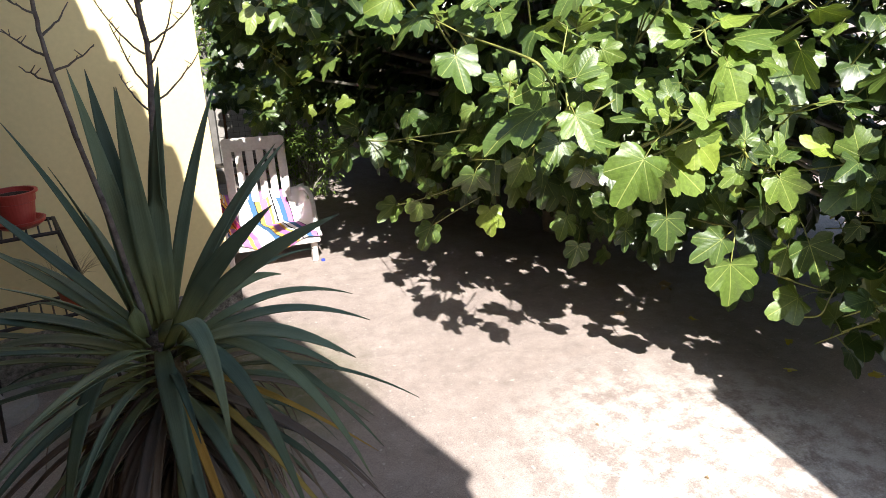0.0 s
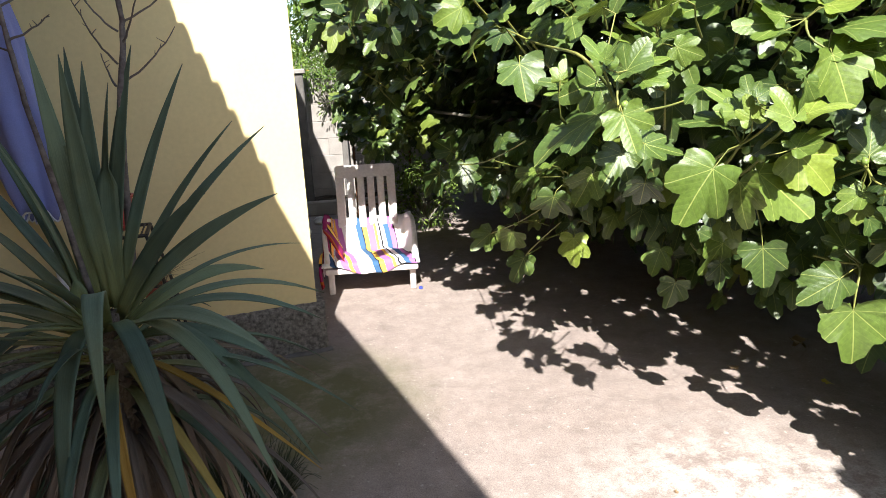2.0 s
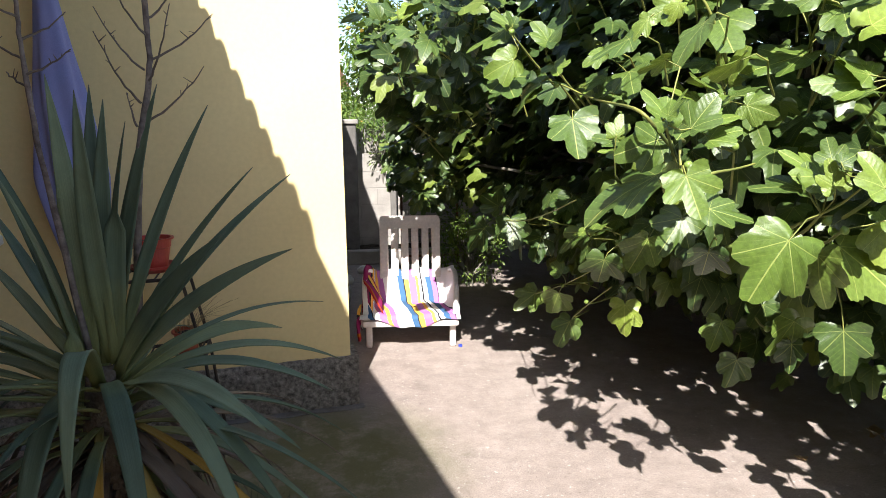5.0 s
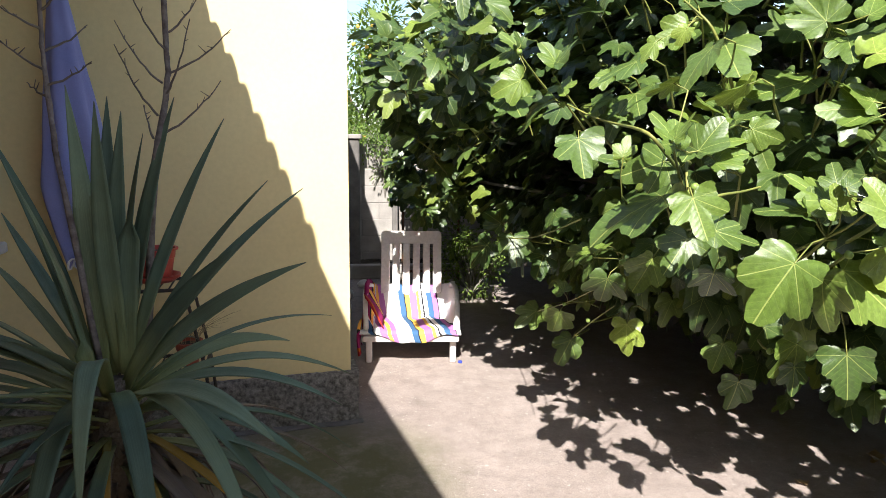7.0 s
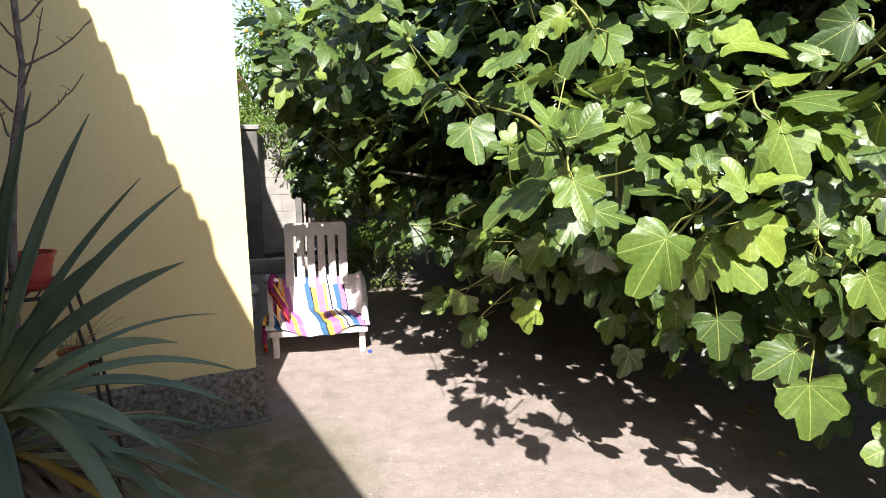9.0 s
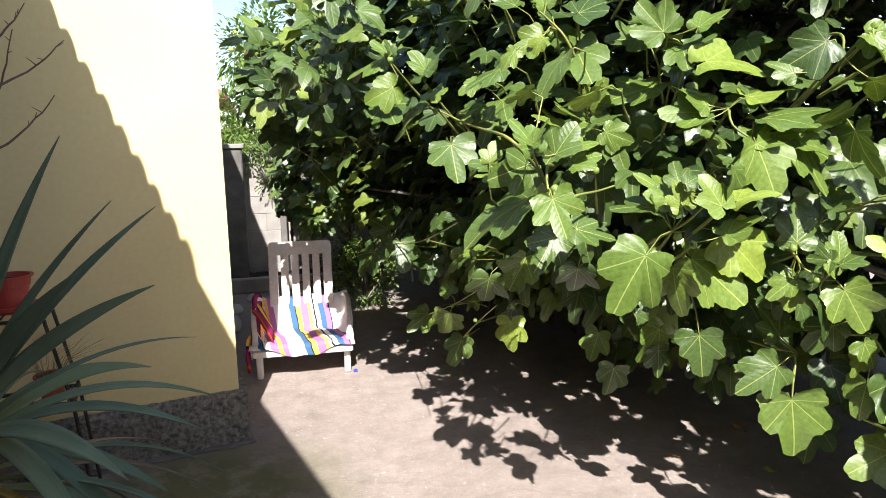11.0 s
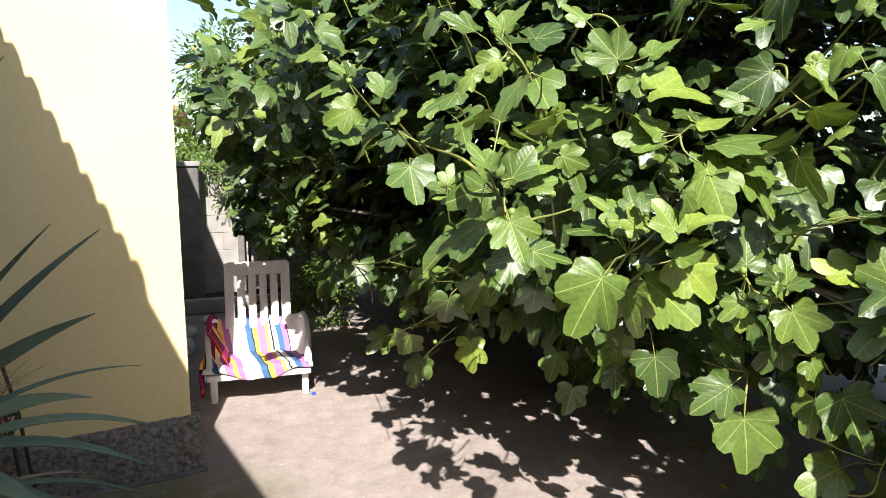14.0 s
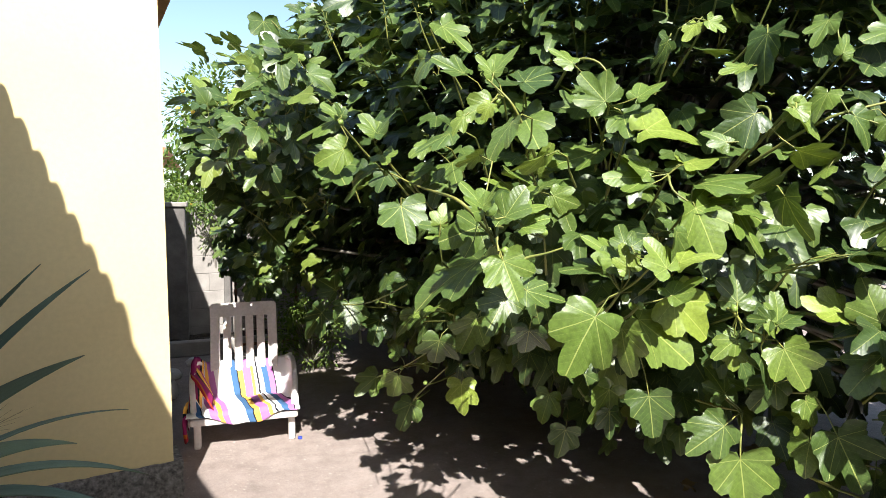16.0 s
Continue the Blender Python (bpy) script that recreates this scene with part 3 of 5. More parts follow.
BOUGH_MIDDLE_FAR = ((0.33, 2.21, 1.48, 0.40, 2.19, 1.52, 23),
    (0.23, 2.54, 1.47, 0.16, 2.57, 1.49, -18),
    (0.25, 2.32, 1.48, 0.13, 2.27, 1.45, 31),
    (0.22, 2.48, 1.44, 0.16, 2.51, 1.45, -14),
    (0.29, 2.40, 1.38, 0.09, 2.46, 1.27, -45),
    (0.23, 2.12, 1.40, 0.23, 2.04, 1.31, -32),
    (0.29, 2.90, 1.13, 0.35, 2.89, 1.18, 43),
    (0.39, 3.18, 1.09, 0.32, 3.20, 1.08, -24),
    (0.37, 2.39, 1.26, 0.29, 2.36, 1.16, 0),
    (0.37, 2.60, 1.16, 0.32, 2.61, 1.05, 29),
    (0.37, 2.24, 1.19, 0.39, 2.30, 1.10, -67),
    (0.45, 3.16, 0.97, 0.45, 3.24, 0.82, -25),
    (0.58, 3.23, 0.75, 0.57, 3.21, 0.61, -31),
    (0.61, 4.05, 0.41, 0.53, 4.02, 0.27, 1))
BOUGH_MIDDLE = ((0.85, 2.26, 2.03, 0.81, 2.26, 1.95, 49),
    (0.63, 2.44, 1.99, 0.57, 2.47, 2.04, 10),
    (0.49, 2.49, 1.93, 0.61, 2.45, 1.99, 11),
    (0.70, 2.36, 1.86, 0.65, 2.43, 1.96, 56),
    (0.75, 2.27, 1.86, 0.83, 2.25, 1.92, 23),
    (0.76, 2.35, 1.82, 0.71, 2.26, 1.76, -37),
    (0.78, 2.51, 1.72, 0.61, 2.57, 1.67, -24),
    (0.76, 2.23, 1.64, 0.68, 2.27, 1.70, 2),
    (0.76, 2.23, 1.62, 0.64, 2.28, 1.63, 7),
    (0.75, 2.20, 1.60, 0.67, 2.23, 1.59, -23),
    (0.53, 2.38, 1.57, 0.58, 2.32, 1.54, -54),
    (0.59, 2.11, 1.43, 0.59, 2.14, 1.49, 34),
    (0.58, 2.07, 1.43, 0.62, 2.07, 1.45, -18),
    (0.59, 2.14, 1.39, 0.51, 2.18, 1.46, 1))
BOUGH_LOW_FAR = ((0.61, 1.97, 1.38, 0.57, 1.99, 1.46, 6),
    (0.59, 2.09, 1.37, 0.57, 2.10, 1.44, 32),
    (0.56, 2.14, 1.36, 0.56, 2.15, 1.43, -17),
    (0.56, 2.17, 1.36, 0.45, 2.21, 1.38, -22),
    (0.34, 2.20, 1.31, 0.44, 2.16, 1.28, 0),
    (0.80, 2.31, 1.18, 0.95, 2.23, 1.05, 11),
    (0.47, 2.07, 1.25, 0.38, 2.09, 1.10, -31),
    (0.69, 2.25, 1.17, 0.69, 2.23, 1.02, -67),
    (0.91, 3.03, 0.72, 0.85, 2.99, 0.62, -11),
    (0.87, 2.55, 0.88, 0.80, 2.56, 0.75, 36),
    (0.82, 2.28, 0.94, 0.83, 2.26, 0.80, -34),
    (0.87, 2.55, 0.80, 0.87, 2.54, 0.70, -8),
    (0.98, 3.01, 0.56, 0.95, 3.01, 0.43, -4),
    (0.94, 2.19, 2.08, 0.99, 2.17, 2.05, -24))
BOUGH_LOW_MIDDLE = ((0.92, 2.22, 2.08, 0.88, 2.23, 2.03, -35),
    (1.06, 2.09, 2.03, 1.02, 2.09, 1.89, -81),
    (1.01, 2.12, 1.94, 0.94, 2.15, 1.92, -21),
    (1.11, 2.03, 1.81, 1.10, 2.03, 1.75, -23),
    (1.02, 2.09, 1.80, 0.93, 2.15, 1.73, 30),
    (0.75, 2.23, 1.76, 0.91, 2.17, 1.77, 9),
    (0.96, 2.13, 1.72, 0.90, 2.16, 1.76, 22),
    (0.86, 2.17, 1.66, 0.97, 2.13, 1.69, 25),
    (0.86, 2.18, 1.66, 0.94, 2.15, 1.66, 2),
    (0.88, 2.15, 1.60, 1.05, 2.09, 1.64, 29),
    (1.00, 2.09, 1.58, 1.12, 2.05, 1.61, -110),
    (0.85, 2.15, 1.54, 0.96, 2.10, 1.56, 13),
    (0.97, 2.10, 1.53, 1.07, 2.06, 1.51, 6),
    (1.09, 2.04, 1.56, 1.13, 2.01, 1.42, -117))
BOUGH_LOW_NEAR = ((0.98, 2.13, 1.55, 1.05, 2.07, 1.38, -4),
    (0.83, 2.11, 1.53, 0.88, 2.07, 1.39, -10),
    (0.64, 1.97, 1.47, 0.64, 1.97, 1.39, 24),
    (0.76, 2.09, 1.38, 0.86, 2.06, 1.43, 35),
    (1.10, 2.21, 1.23, 1.11, 2.22, 1.35, 22),
    (0.78, 2.14, 1.28, 0.86, 2.11, 1.34, 30),
    (1.11, 2.07, 1.19, 1.13, 2.08, 1.28, -10),
    (1.10, 2.05, 1.19, 1.17, 2.03, 1.23, 42),
    (0.90, 2.27, 1.24, 1.01, 2.22, 1.12, -36),
    (1.07, 2.06, 1.20, 1.04, 2.12, 1.20, 56),
    (1.06, 2.06, 1.19, 1.09, 2.05, 1.15, -23),
    (1.07, 2.18, 1.12, 0.99, 2.20, 1.07, -19),
    (1.07, 2.26, 1.06, 1.00, 2.25, 1.03, 7),
    (1.07, 2.19, 1.09, 1.06, 2.18, 1.02, -12))
BOUGH_NEAR_MIDDLE = ((1.13, 2.06, 1.11, 1.17, 2.01, 0.99, -54),
    (1.09, 2.10, 1.08, 1.14, 2.07, 0.96, 2),
    (1.14, 2.29, 0.91, 1.10, 2.32, 1.00, 17),
    (1.18, 2.13, 0.98, 1.12, 2.17, 0.89, -9),
    (1.22, 2.06, 0.90, 1.20, 2.06, 0.83, 0),
    (1.07, 2.22, 0.83, 0.96, 2.26, 0.74, 10),
    (1.12, 2.20, 0.72, 1.13, 2.17, 0.53, -33),
    (1.20, 2.01, 2.06, 1.15, 2.02, 1.98, -48),
    (1.34, 1.91, 2.02, 1.24, 1.94, 2.00, -14),
    (1.21, 1.97, 1.96, 1.24, 1.97, 2.02, -17),
    (1.29, 1.95, 1.93, 1.21, 1.91, 1.89, -11),
    (1.18, 1.99, 1.85, 1.14, 2.00, 1.77, -51),
    (1.10, 2.03, 1.81, 1.18, 1.99, 1.73, -10),
    (1.21, 1.93, 1.78, 1.27, 1.90, 1.70, -18))
BOUGH_NEAR_HIGH = ((1.29, 1.89, 1.77, 1.28, 1.87, 1.70, -56),
    (1.10, 2.01, 1.69, 1.21, 1.97, 1.65, -121),
    (1.31, 1.86, 1.68, 1.26, 1.88, 1.63, -22),
    (1.18, 1.98, 1.64, 1.13, 2.00, 1.60, -51),
    (1.31, 1.87, 1.63, 1.25, 1.88, 1.58, 49),
    (1.32, 1.86, 1.50, 1.21, 1.90, 1.45, 80),
    (1.21, 1.92, 1.40, 1.32, 1.87, 1.41, 37),
    (1.20, 1.97, 1.40, 1.15, 1.99, 1.39, -22),
    (1.21, 1.92, 1.39, 1.33, 1.87, 1.35, 14),
    (1.29, 1.89, 1.21, 1.25, 1.92, 1.33, 62),
    (1.24, 1.97, 1.23, 1.14, 2.01, 1.27, 7),
    (1.34, 1.84, 1.13, 1.32, 1.88, 1.18, 60),
    (1.32, 1.90, 1.11, 1.31, 1.89, 1.02, -10),
    (1.34, 1.91, 1.10, 1.23, 1.94, 1.00, -39))
BOUGH_NEAR_LOW = ((1.20, 2.04, 0.95, 1.24, 2.02, 0.87, -29),
    (1.37, 1.88, 0.94, 1.35, 1.91, 0.87, -45),
    (1.25, 2.06, 0.81, 1.22, 2.06, 0.70, -62),
    (1.29, 2.00, 0.84, 1.35, 1.95, 0.67, -34),
    (1.38, 2.06, 0.57, 1.23, 2.07, 0.52, -2))
BOUGHS = (BOUGH_OVER_CHAIR, BOUGH_TIP_FAR, BOUGH_TIP_HIGH, BOUGH_HIGH_FAR, BOUGH_MIDDLE_FAR, BOUGH_MIDDLE, BOUGH_LOW_FAR, BOUGH_LOW_MIDDLE, BOUGH_LOW_NEAR, BOUGH_NEAR_MIDDLE, BOUGH_NEAR_HIGH, BOUGH_NEAR_LOW)
SHOOT_NODES = ((-0.18, 4.82, 2.43), (-0.36, 5.21, 2.39), (-0.43, 5.26, 2.27), (-0.08, 3.71, 1.84), (-0.12, 3.96, 2.14), (0.02, 3.11, 1.87), (0.15, 3.06, 1.78), (0.20, 3.06, 1.68), (0.27, 2.95, 1.62), (0.42, 2.50, 1.88), (0.49, 2.49, 1.90), (0.73, 2.38, 1.85), (0.74, 2.31, 1.75), (0.82, 2.21, 1.63), (0.85, 2.15, 1.54), (1.07, 2.09, 1.77), (1.23, 1.96, 1.79), (0.19, 2.16, 1.52), (0.25, 2.19, 1.42), (0.40, 2.21, 1.45), (0.60, 2.14, 1.30), (0.68, 2.15, 1.26), (0.65, 2.00, 1.39), (1.06, 2.17, 1.20), (1.07, 2.08, 1.14), (1.31, 1.93, 1.17), (0.21, 4.13, 1.01), (0.31, 3.63, 1.08), (0.33, 2.77, 1.13), (0.46, 3.68, 0.73), (0.53, 3.56, 0.66), (1.17, 2.24, 0.86), (0.78, 2.28, 1.08))
OUTER_NODES = ((1.34, 1.90, 1.11), (1.23, 2.04, 0.97), (0.81, 2.60, 0.84), (1.23, 1.99, 1.96), (1.13, 2.06, 1.83), (1.42, 1.95, 0.63))
LEFT_STEMS = (((0.15, 2.23, 1.56), (0.26, 2.71, 1.59), (0.27, 2.95, 1.62), (0.21, 3.04, 1.67), (0.16, 3.14, 1.69)),
    ((0.25, 2.20, 1.47), (0.25, 2.19, 1.42), (0.23, 2.13, 1.39)),
    ((0.27, 2.09, 1.41), (0.38, 2.17, 1.41), (0.47, 2.23, 1.42)),
    ((0.57, 2.18, 1.27), (0.60, 2.14, 1.30), (0.61, 2.09, 1.33), (0.62, 2.05, 1.37)),
    ((1.07, 2.19, 1.21), (1.04, 2.12, 1.16), (1.08, 2.08, 1.15)),
    ((1.20, 1.99, 1.79), (1.27, 1.94, 1.81), (1.31, 1.91, 1.82), (1.34, 1.88, 1.84)),
    ((0.82, 2.21, 1.64), (0.80, 2.18, 1.58), (0.85, 2.14, 1.54)),
    ((1.16, 2.30, 0.88), (1.17, 2.24, 0.86), (1.13, 2.21, 0.79), (1.12, 2.20, 0.73)))
RIGHT_STEMS = (((0.19, 4.19, 1.00), (0.27, 3.97, 1.01), (0.30, 3.60, 1.09), (0.16, 2.69, 1.28)),
    ((0.44, 2.48, 1.86), (0.42, 2.50, 1.89), (0.39, 2.60, 1.97)),
    ((1.27, 1.96, 1.20), (1.31, 1.92, 1.17), (1.37, 1.87, 1.13)),
    ((0.67, 2.44, 2.01), (0.71, 2.40, 1.99), (0.73, 2.38, 1.94)),
    ((1.44, 1.98, 0.51), (1.42, 1.96, 0.60), (1.42, 1.94, 0.66)),
    ((0.44, 4.23, 0.53), (0.46, 3.71, 0.72), (0.44, 3.27, 0.90)),
    ((0.58, 3.96, 0.45), (0.53, 3.52, 0.68), (0.49, 3.17, 0.85)),
    ((1.08, 2.09, 1.82), (1.08, 2.09, 1.77), (1.07, 2.09, 1.72)))
LIMB_LEAVES = [row for bough in BOUGHS for row in bough]
HERO_COUNT = len(LIMB_LEAVES)
fig_rnd = random.Random(11)
fig = thing("fig_tree", pose(2.1, 4.6, 0), "large spreading fig tree with glossy lobed leaves, overhanging the yard", "tree")
MID, RADII = Vector((2.05, 4.90, 1.30)), Vector((2.55, 3.45, 2.25))


BOUGH_AT = np.array([[(row[k] + row[k + 3]) / 2 - MID[k] for k in range(3)] for row in LIMB_LEAVES])
MID_AT = np.array(MID)
BOUGH_FAR = np.linalg.norm(BOUGH_AT, axis=1)
BOUGH_WAY = BOUGH_AT / BOUGH_FAR[:, None]


def shell(d):
    """How far the outer boughs rule the crown's face along the way d, and how far out they reach there."""
    gap = 2 - 2 * BOUGH_WAY @ np.array(d)
    w = (gap + 0.004) ** -2
    return min(1.0, max(0.0, 1.5 - math.sqrt(max(0.0, gap.min())) / 0.13)), float(w @ BOUGH_FAR / w.sum()) - 0.05


def crown(th, ph, grow=1.0):
    """A place on the crown and its outward way, by bearing and height angle."""
    d = Vector((math.cos(ph) * math.cos(th), math.cos(ph) * math.sin(th), math.sin(ph)))
    p = 2.1
    k = (abs(d.x / RADII.x) ** p + abs(d.y / RADII.y) ** p + abs(d.z / RADII.z) ** p) ** (-1 / p)
    lump = 1 + 0.10 * noise.noise(d * 3.1) + 0.13 * noise.noise(d * 7.5)
    share, depth = shell(d)
    k = k * lump * (1 - share) + depth * share
    at = MID + d * k * grow
    nrm = Vector((d.x / RADII.x, d.y / RADII.y, d.z / RADII.z)).normalized()
    return at, nrm


tips = []
tries = 0
cells = {}
def crowds(p, row):
    """Whether a shoot at p would smother a leaf of the outer boughs."""
    a = (Vector(row[:3]) + Vector(row[3:6])) / 2
    n = (a - MID).normalized()
    d = p - a
    along = d.dot(n)
    return d.length < 0.12 or -0.05 < along < 0.6 and (d - n * along).length < 0.15


def topside(p):
    """How high the crown stands: cut to its outline in the camera's view, sloping down towards the house."""
    return 2.54 + 0.2 * (p.y - 4.3) + 0.70 * p.x + 0.10 * noise.noise(p * 3.0) if p.x < 1.2 else 9.0


def underside(p):
    """How low the crown hangs: it arches up towards the yard."""
    rim = max(0.20 - 0.34 * (p.y - 2.1), -0.42)
    slope = 1.0 - 0.10 * min(1, max(0, p.y - 2.5))
    drop = 0.08 * min(1, max(0, (p.x - 0.70) / 0.35)) * min(1, max(0, (3.6 - p.y) / 0.6))
    return max(0.42, 1.66 + 0.10 * min(2, max(0, p.y - 3.9)) - slope * (p.x - rim) - drop + 0.20 * noise.noise(p * 2.6))


while len(tips) < 1450 and tries < 120000:
    tries += 1
    th, ph = fig_rnd.uniform(0, 2 * math.pi), math.asin(fig_rnd.uniform(-0.95, 0.98))
    if math.cos(th - radians(225)) < 0.15 and fig_rnd.random() < 0.86:
        continue
    d = Vector((math.cos(ph) * math.cos(th), math.cos(ph) * math.sin(th), math.sin(ph)))
    ruled = shell(d)[0]
    if fig_rnd.random() < (0.65 if ph > 0.1 and th > 4.2 else 0.35) * ruled:
        continue
    at, nrm = crown(th, ph, fig_rnd.uniform(0.86 - 0.06 * ruled, 1.0 - 0.05 * ruled))
    if at.z < underside(at) + 0.26 * ruled or at.z > topside(at):
        continue
    if ruled > 0.5 and np.abs(BOUGH_AT + MID_AT - np.array(at)).max(axis=1).min() > 0.15:
        continue
    # sprays with hollows between them
    if noise.noise(Vector((at.x * 2.6, at.y * 2.6, at.z * 3.4))) < -0.16 and at.z < 2.6 and fig_rnd.random() < 0.8:
        continue
    if any(crowds(at, row) for row in LIMB_LEAVES):
        continue
    key = tuple(int(c // 0.165) for c in at)
    gap = 0.14 if at.z > 1.7 else 0.16
    if any((at - q).length < gap for dx in (-1, 0, 1) for dy in (-1, 0, 1) for dz in (-1, 0, 1) for q in cells.get((key[0] + dx, key[1] + dy, key[2] + dz), ())):
        continue
    cells.setdefault(key, []).append(at)
    tips.append((at, nrm))

# the bough that reaches past the corner of the house, over the chair
while len(tips) < 1520:
    d = Vector([fig_rnd.gauss(0, 1) for _ in range(3)]).normalized() * fig_rnd.uniform(0.45, 1) ** 0.5
    at = Vector((-0.20 + d.x * 0.42, 4.25 + d.y * 0.95, 2.02 + d.z * 0.42))
    if at.x < -0.52 + 0.1 * max(0, at.y - 4.0) or at.z > topside(at) - 0.05 or any((at - q).length < 0.11 for q, _ in tips[-75:]):
        continue
    tips.append((at, (d + Vector((-0.3, -0.5, 0.2))).normalized()))

# the shaded curtain behind the chair
while len(tips) < 1770:
    at = Vector((0.56 + fig_rnd.uniform(-0.90, 0.90), 6.75 + fig_rnd.uniform(-0.5, 0.5), 1.42 + fig_rnd.uniform(-0.62, 0.85)))
    if at.z < 0.95 - 0.25 * (at.x + 0.2):
        continue
    if any((at - q).length < 0.13 for q, _ in tips[1520:]):
        continue
    tips.append((at, Vector((-0.5, -0.6, -0.4)).normalized()))

# unseen shoots past the view's edge, added low down to shade the concrete
low_end = len(tips) + 130
while len(tips) < low_end:
    at = Vector((fig_rnd.uniform(1.15, 3.3), fig_rnd.uniform(1.35, 2.5), fig_rnd.uniform(0.5, 1.7)))
    if at.x < -0.24 + 1.6 * (at.y - 0.73) or any((at - q).length < 0.13 for q, _ in tips[-130:]):
        continue
    tips.append((at, Vector((-0.25, -0.9, 0.3)).normalized()))

# a spray that hangs over the chair's back
for x, y, z in ((-0.18, 5.5, 1.02), (-0.10, 5.55, 0.95), (0.02, 5.6, 1.08), (-0.16, 5.6, 1.18), (0.12, 5.7, 1.0), (-0.02, 5.75, 1.25)):
    tips.append((Vector((x, y, z)), Vector((-0.5, -0.6, -0.4)).normalized()))

leaves = []          # place, tip way, facing, size
stalks = []
figs = []
UP = Vector((0, 0, 1))
thin = random.Random(5)


def hollow(p):
    """Where leaves are left out: hollows set along camera rays, and gaps cut to fit the sun patches on the chair and
    the yard.
    """
    if 2.7 < p.y < 5.3 and abs(p.x - 0.31 - 0.27 * (p.y - 3.5)) < 0.33 and abs(p.z - 1.43 + 0.05 * (p.y - 3.5)) < 0.21 + 0.08 * noise.noise(p * 5):
        return thin.random() < 0.9
    if 3.0 < p.y < 5.6 and abs(p.x - 0.13 - 0.16 * (p.y - 4)) < 0.40 and 1.20 < p.z + 0.06 * (p.y - 3.5) < 1.62:
        return thin.random() < 0.8
    back = 5.25 - p.y
    if -0.37 < p.x + 0.18 * back < 0.03 and 0.12 < p.z - back < 0.72:
        return thin.random() < 0.93
    back = 6.3 - p.y
    x, z = p.x + 0.18 * back, p.z - back
    if -0.02 < x < 0.85 and 0.15 < z < 0.95 and noise.noise(Vector((x * 6, z * 6, 3))) > -0.3:
        return thin.random() < 0.93
    x, y = p.x + 0.18 * p.z, p.y + p.z
    if 0.2 < x < 1.3 and y < 4.74 - 2.1 * x:
        return thin.random() < 0.93
    if 0.12 < x < 1.4 and 3.0 < y < 6.3 and noise.noise(Vector((x * 7, y * 7, 0))) > 0.36:
        return thin.random() < 0.9
    return False


def grow_shoot(at, nrm, count, big=1.0, full=False):
    axis = (nrm * 0.8 + UP * 0.35 + Vector([fig_rnd.uniform(-.4, .4) for _ in range(3)])).normalized()
    s1 = axis.orthogonal().normalized()
    s2 = axis.cross(s1)
    if not full and hollow(at):
        return
    kept = 0
    turn = fig_rnd.uniform(0, 6.28)
    for k in range(count):
        a = turn + k * 2.4
        start = at - axis * (0.032 * k)
        side = math.cos(a) * s1 + math.sin(a) * s2
        pet = (axis * (0.9 - 0.08 * k) + side * (0.45 + 0.12 * k)).normalized()
        ln = fig_rnd.uniform(0.05, 0.10) * (0.7 + 0.08 * k)
        base = start + pet * ln
        size = big * fig_rnd.uniform(0.080, 0.138) * (0.72 if k == 0 else 1)
        tip = pet * 0.8 + Vector((0, 0, -fig_rnd.uniform(0.1, 0.75))) + nrm * 0.2
        face = UP * 0.55 - SUN_WAY * 0.8 + nrm * 0.35 + Vector([fig_rnd.uniform(-.7, .7) for _ in range(3)])
        if not full and hollow(base + pet * 0.05):
            continue
        kept += 1
        leaves.append((base, tip, face, size))
        stalks.append((start, start + pet * ln * 0.55 + UP * 0.006, base, 0.0026, 0.0018))
    if kept > 3:
        sway = Vector([fig_rnd.uniform(-.05, .05) for _ in range(3)])
        stalks.append((at - axis * 0.15 - nrm * 0.08 - UP * 0.08 + sway, at - axis * 0.10 - UP * 0.03 + sway, at + axis * 0.03, 0.0042, 0.0028))
    if kept > 3 and fig_rnd.random() < 0.35:
        figs.append(at - axis * 0.05 + s1 * 0.02)


for at, nrm in tips:
    grow_shoot(at, nrm, fig_rnd.randint(6, 8), full=at.y > 5.45 and at.x < 1.5 and at.z < 2.2)
outer = []
SUNWARD = Vector((0, -1, 1)).normalized()
NODES = [Vector(p) for p in SHOOT_NODES + OUTER_NODES]
for row in LIMB_LEAVES:
    a, b = Vector(row[:3]), Vector(row[3:6])
    nrm = (a - MID).normalized()
    x = (b - a).normalized()
    z = (SUNWARD - x * SUNWARD.dot(x)).normalized()
    face = z * math.cos(radians(row[6])) + z.cross(x) * math.sin(radians(row[6]))
    outer.append((a, b - a, face, (b - a).length))
    node = min(NODES, key=lambda p: (p - a).length)
    if (node - a).length > 0.17:
        node = a - x * 0.08 - nrm * 0.06 - UP * 0.03
        stalks.append((node - nrm * 0.20 - UP * 0.08 + Vector([fig_rnd.uniform(-.05, .05) for _ in range(3)]), node - nrm * 0.09 - UP * 0.02, node, 0.0042, 0.003))
    reach = (node - a).length
    stalks.append((node, a - x * reach * 0.45 + UP * 0.01, a, 0.0024, 0.0018))
for p in NODES:
    nrm = (p - MID).normalized()
    stalks.append((p - nrm * 0.34 - UP * 0.12, p - nrm * 0.16 - UP * 0.07, p, 0.0055, 0.0034))
    if fig_rnd.random() < 0.6:
        figs.insert(0, p + Vector([fig_rnd.uniform(-.02, .02) for _ in range(3)]))
stems = []
for line in LEFT_STEMS + RIGHT_STEMS:
    pts = [Vector(p) for p in line]
    way = (pts[-1] - pts[0]).normalized()
    nrm = (pts[0] - MID).normalized()
    stems.append([pts[0] - way * 0.10 - nrm * 0.22 - UP * 0.06, pts[0] - way * 0.05 - nrm * 0.07 - UP * 0.02] + pts)

